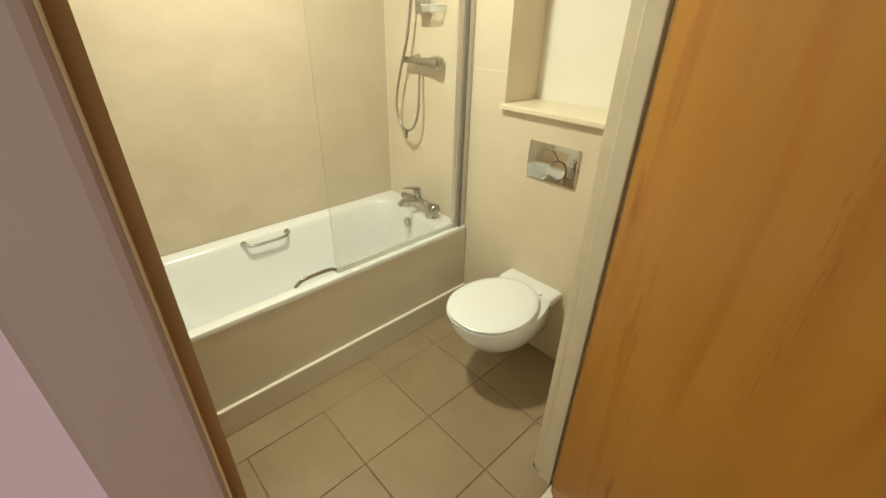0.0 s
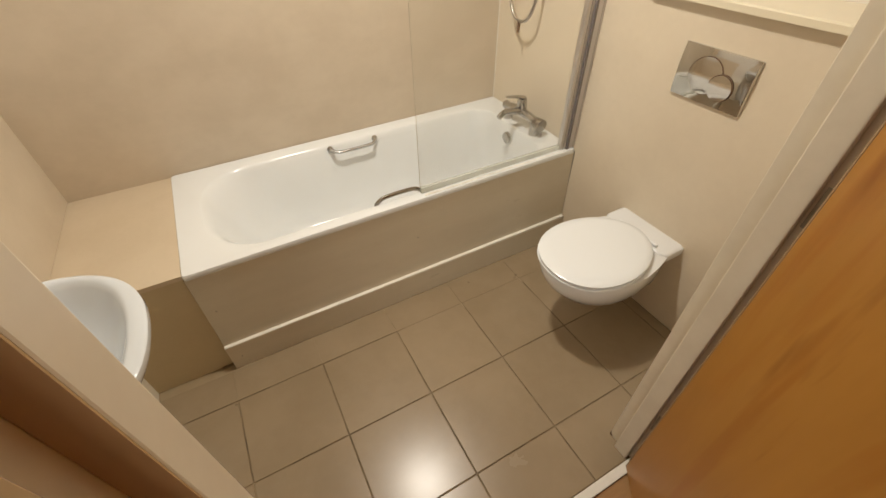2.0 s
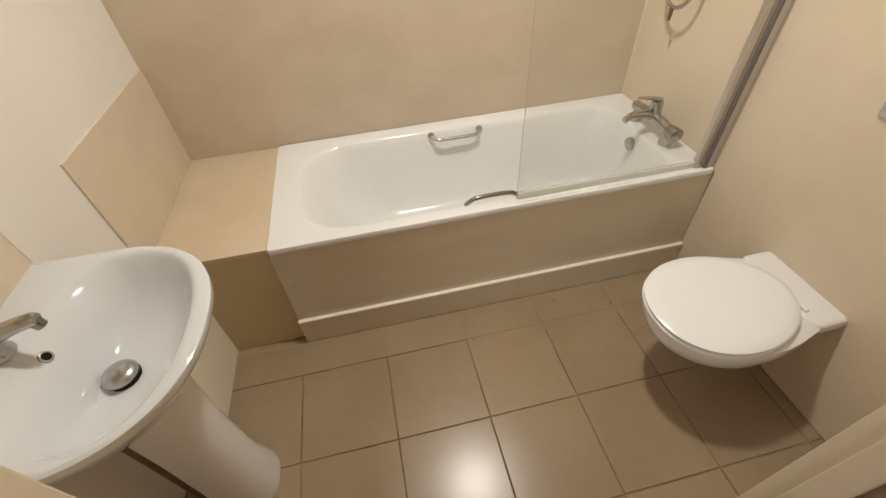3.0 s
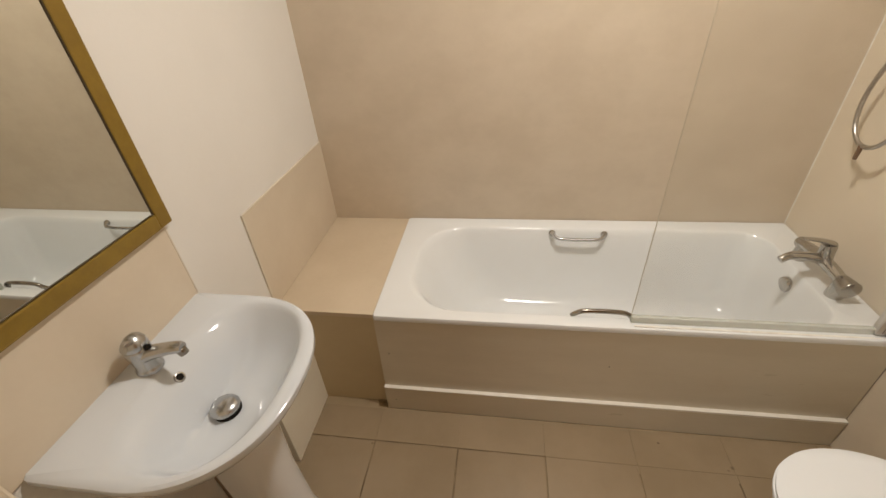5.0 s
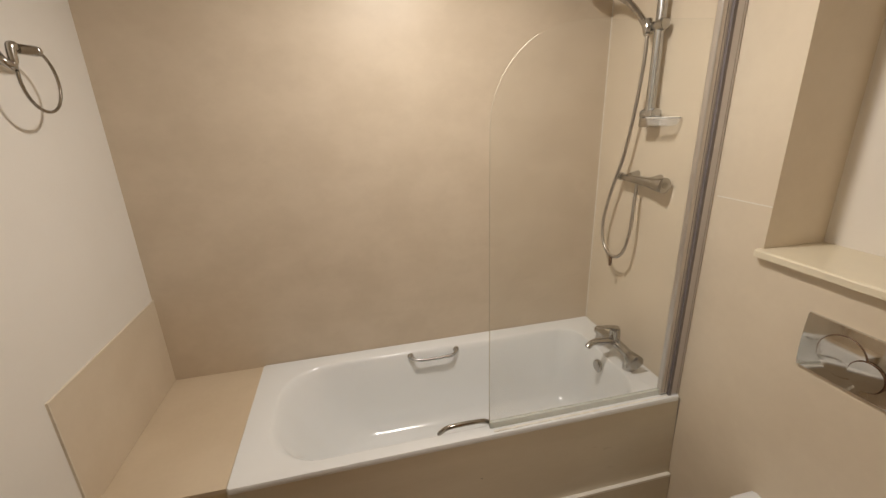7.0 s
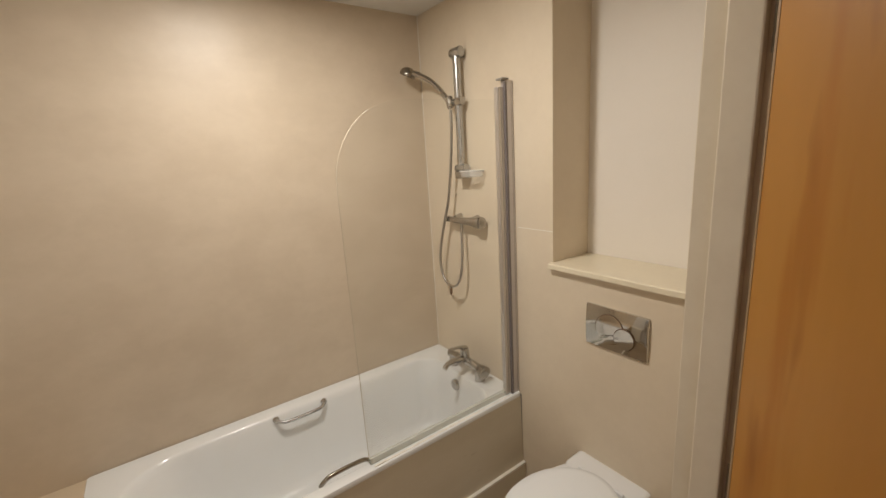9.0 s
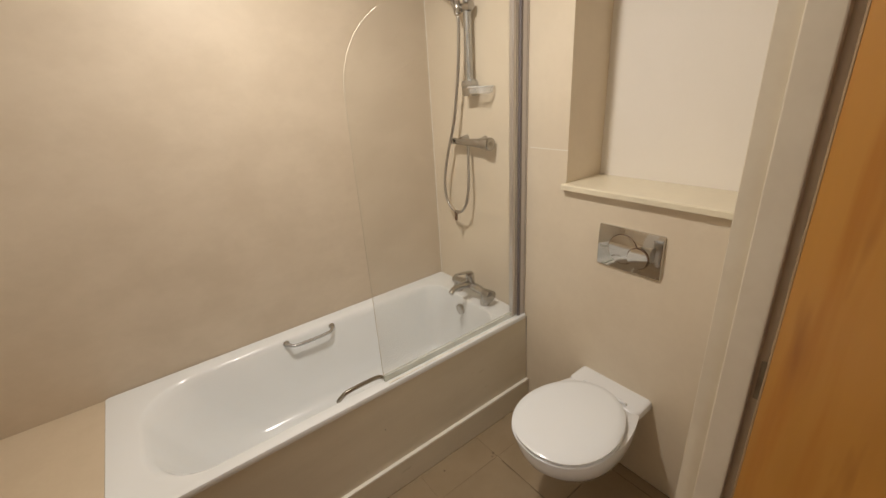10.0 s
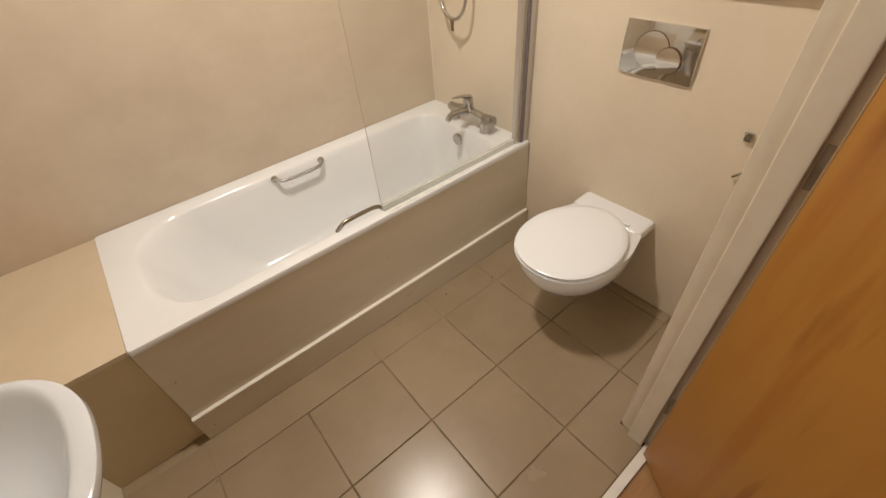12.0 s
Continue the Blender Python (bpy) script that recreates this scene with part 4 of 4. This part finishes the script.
# ---- mirror ----
MY0, MY1, MZ0, MZ1 = -1.55, -0.945, 1.060, 1.90
mirror = thing("wall_mirror", "wall mirror in a dull gold painted frame", "mirror")
part("mirror_glass", boxes((XL + 0.007, XL + 0.0185, MY0 + 0.03, MY1 - 0.03, MZ0 + 0.03, MZ1 - 0.03)), MIRROR, mirror)
fw = 0.040
for nm, d in (("frame_side", (XL + 0.006, XL + 0.022, MY1 - fw, MY1, MZ0, MZ1)), ("frame_side", (XL + 0.006, XL + 0.022, MY0, MY0 + fw, MZ0, MZ1)), ("frame_rail", (XL + 0.0065, XL + 0.0235, MY0 + fw, MY1 - fw, MZ0, MZ0 + fw)), ("frame_rail", (XL + 0.0065, XL + 0.0235, MY0 + fw, MY1 - fw, MZ1 - fw, MZ1))):
    part(nm, boxes(d, bevel=0.004), GOLD, mirror)
for d in ((MY1 - fw - 0.003, MY1 - fw, MZ0 + fw, MZ1 - fw), (MY0 + fw, MY0 + fw + 0.003, MZ0 + fw, MZ1 - fw), (MY0 + fw + 0.003, MY1 - fw - 0.003, MZ0 + fw, MZ0 + fw + 0.003), (MY0 + fw + 0.003, MY1 - fw - 0.003, MZ1 - fw - 0.003, MZ1 - fw)):
    part("inner_lip", boxes((XL + 0.0182, XL + 0.0205, *d)), LIP, mirror, "dark inner lip")

# ---- towel ring ----
ring = thing("towel_ring", "chrome towel ring on a wall mount", "towel ring")
RY, RZ = -0.411, 1.757
k = bmesh.new()
cyl(k, (XL, -0.455, 1.905), (XL + 0.010, -0.455, 1.905), 0.026, 0.024, 24, 0.003)
part("wall_rose", k, CHROME, ring, smooth=True)
k = bmesh.new()
tube(k, smooth_line([(XL + 0.008, -0.455, 1.905), (XL + 0.030, -0.478, 1.868), (XL + 0.052, -0.505, 1.822), (XL + 0.068, -0.510, 1.795), (XL + 0.077, -0.494, 1.783)], 5), 0.0105, 14)
part("arm", k, CHROME, ring, smooth=True)
k = bmesh.new()
tube(k, smooth_line([(XL + 0.077, -0.496, 1.776), (XL + 0.077, -0.490, 1.795), (XL + 0.077, -0.484, 1.828), (XL + 0.077, -0.474, 1.834), (XL + 0.077, -0.458, 1.830)], 4), [0.008] * 4 + [0.0105] * 5 + [0.012] * 4 + [0.009] * 4, 12)
part("bracket", k, CHROME, ring, smooth=True)
k = bmesh.new()
cyl(k, (XL + 0.077, -0.464, 1.829), (XL + 0.077, -0.398, 1.832), 0.0125, 0.0135, 18, 0.003)
part("barrel", k, GRIP, ring, "dark chrome barrel of the hinge", smooth=True)
k = bmesh.new()
tube(k, [(XL + 0.077, y, 1.832) for y in (-0.400, -0.396, -0.386, -0.378, -0.374)], [0.010, 0.0135, 0.0135, 0.010, 0.003], 16)
part("end_cap", k, PLUG, ring, smooth=True)
k = bmesh.new()
tube(k, [(XL + 0.077, RY + math.sin(a) * 0.078, RZ + math.cos(a) * 0.082) for a in [radians(14 + i * 270 / 40) for i in range(41)]], 0.0042, 10)
part("hoop", k, GRIP, ring, smooth=True)

# ---- ceiling light ----
light = thing("ceiling_light", "round white recessed ceiling downlight, switched on", "ceiling light")
k = bmesh.new()
tube(k, [(LIGHT[0] + math.cos(a) * 0.084, LIGHT[1] + math.sin(a) * 0.084, CEIL - 0.003) for a in [i * math.tau / 40 for i in range(40)]], 0.009, 8, closed=True)
part("bezel", k, SEAT, light, smooth=True)
k = bmesh.new()
cyl(k, (LIGHT[0], LIGHT[1], CEIL), (LIGHT[0], LIGHT[1], CEIL - 0.010), 0.074, 0.072, 32, 0.002)
part("lens", k, DIFFUSER, light, smooth=True)

# ---- floor tiles ----
TS, J = 0.3325, 0.0045
xs = [-0.386 + TS * k for k in range(-5, 2)]
ys = [-0.872 + TS * k for k in range(-3, 1)]
xs = [XL] + [x for x in xs if XL + 0.02 < x < -0.01] + [0.0]
ys = [-1.746] + [y for y in ys if -1.72 < y < -0.72] + [-0.728]
for i in range(len(xs) - 1):
    for j in range(len(ys) - 1):
        t = bmesh.new()
        dz = random.uniform(-0.0004, 0.0004)
        filled, shut = j == len(ys) - 2, xs[i] > -1.06
        gx = 0.0005 if filled else J / 2
        g0 = 0.0005 if filled and shut else J / 2
        g1 = 0.0005 if filled or (shut and j == len(ys) - 3) else J / 2
        box(t, xs[i] + gx, xs[i + 1] - gx, ys[j] + g0, ys[j + 1] - g1, -0.012, 0.0 if filled else dz, bevel=0.0003 if filled else 0.0012, segments=1)
        part("tile", t, TILE, floor)
for i in range(14):
    for j in range(5):
        x0 = -3.4 + j * 1.22 - (i % 3) * 0.4
        if x0 > 0.86:
            continue
        t = bmesh.new()
        y1 = -1.778 - i * 0.1
        box(t, max(x0, -3.4) + 0.001, min(x0 + 1.219, 0.88), y1 - 0.099, y1, -0.0118, -0.004, bevel=0.0008, segments=1)
        part("plank", t, HALL_FLOOR, hall_floor)

# small dirt marks on the tiles
for x, y, r in ((-0.388, -0.847, 0.008), (-0.405, -0.858, 0.005), (-1.725, -0.886, 0.006), (-0.62, -0.775, 0.005)):
    t = bmesh.new()
    ring_ = [(x + math.cos(a) * r * random.uniform(0.5, 1.2), y + math.sin(a) * r * random.uniform(0.4, 1.0)) for a in [i * math.tau / 12 for i in range(12)]]
    loft(t, [[(px, py, -0.001) for px, py in ring_], [(px, py, 0.0012) for px, py in ring_]])
    part("dirt_mark", t, GROUT, floor)
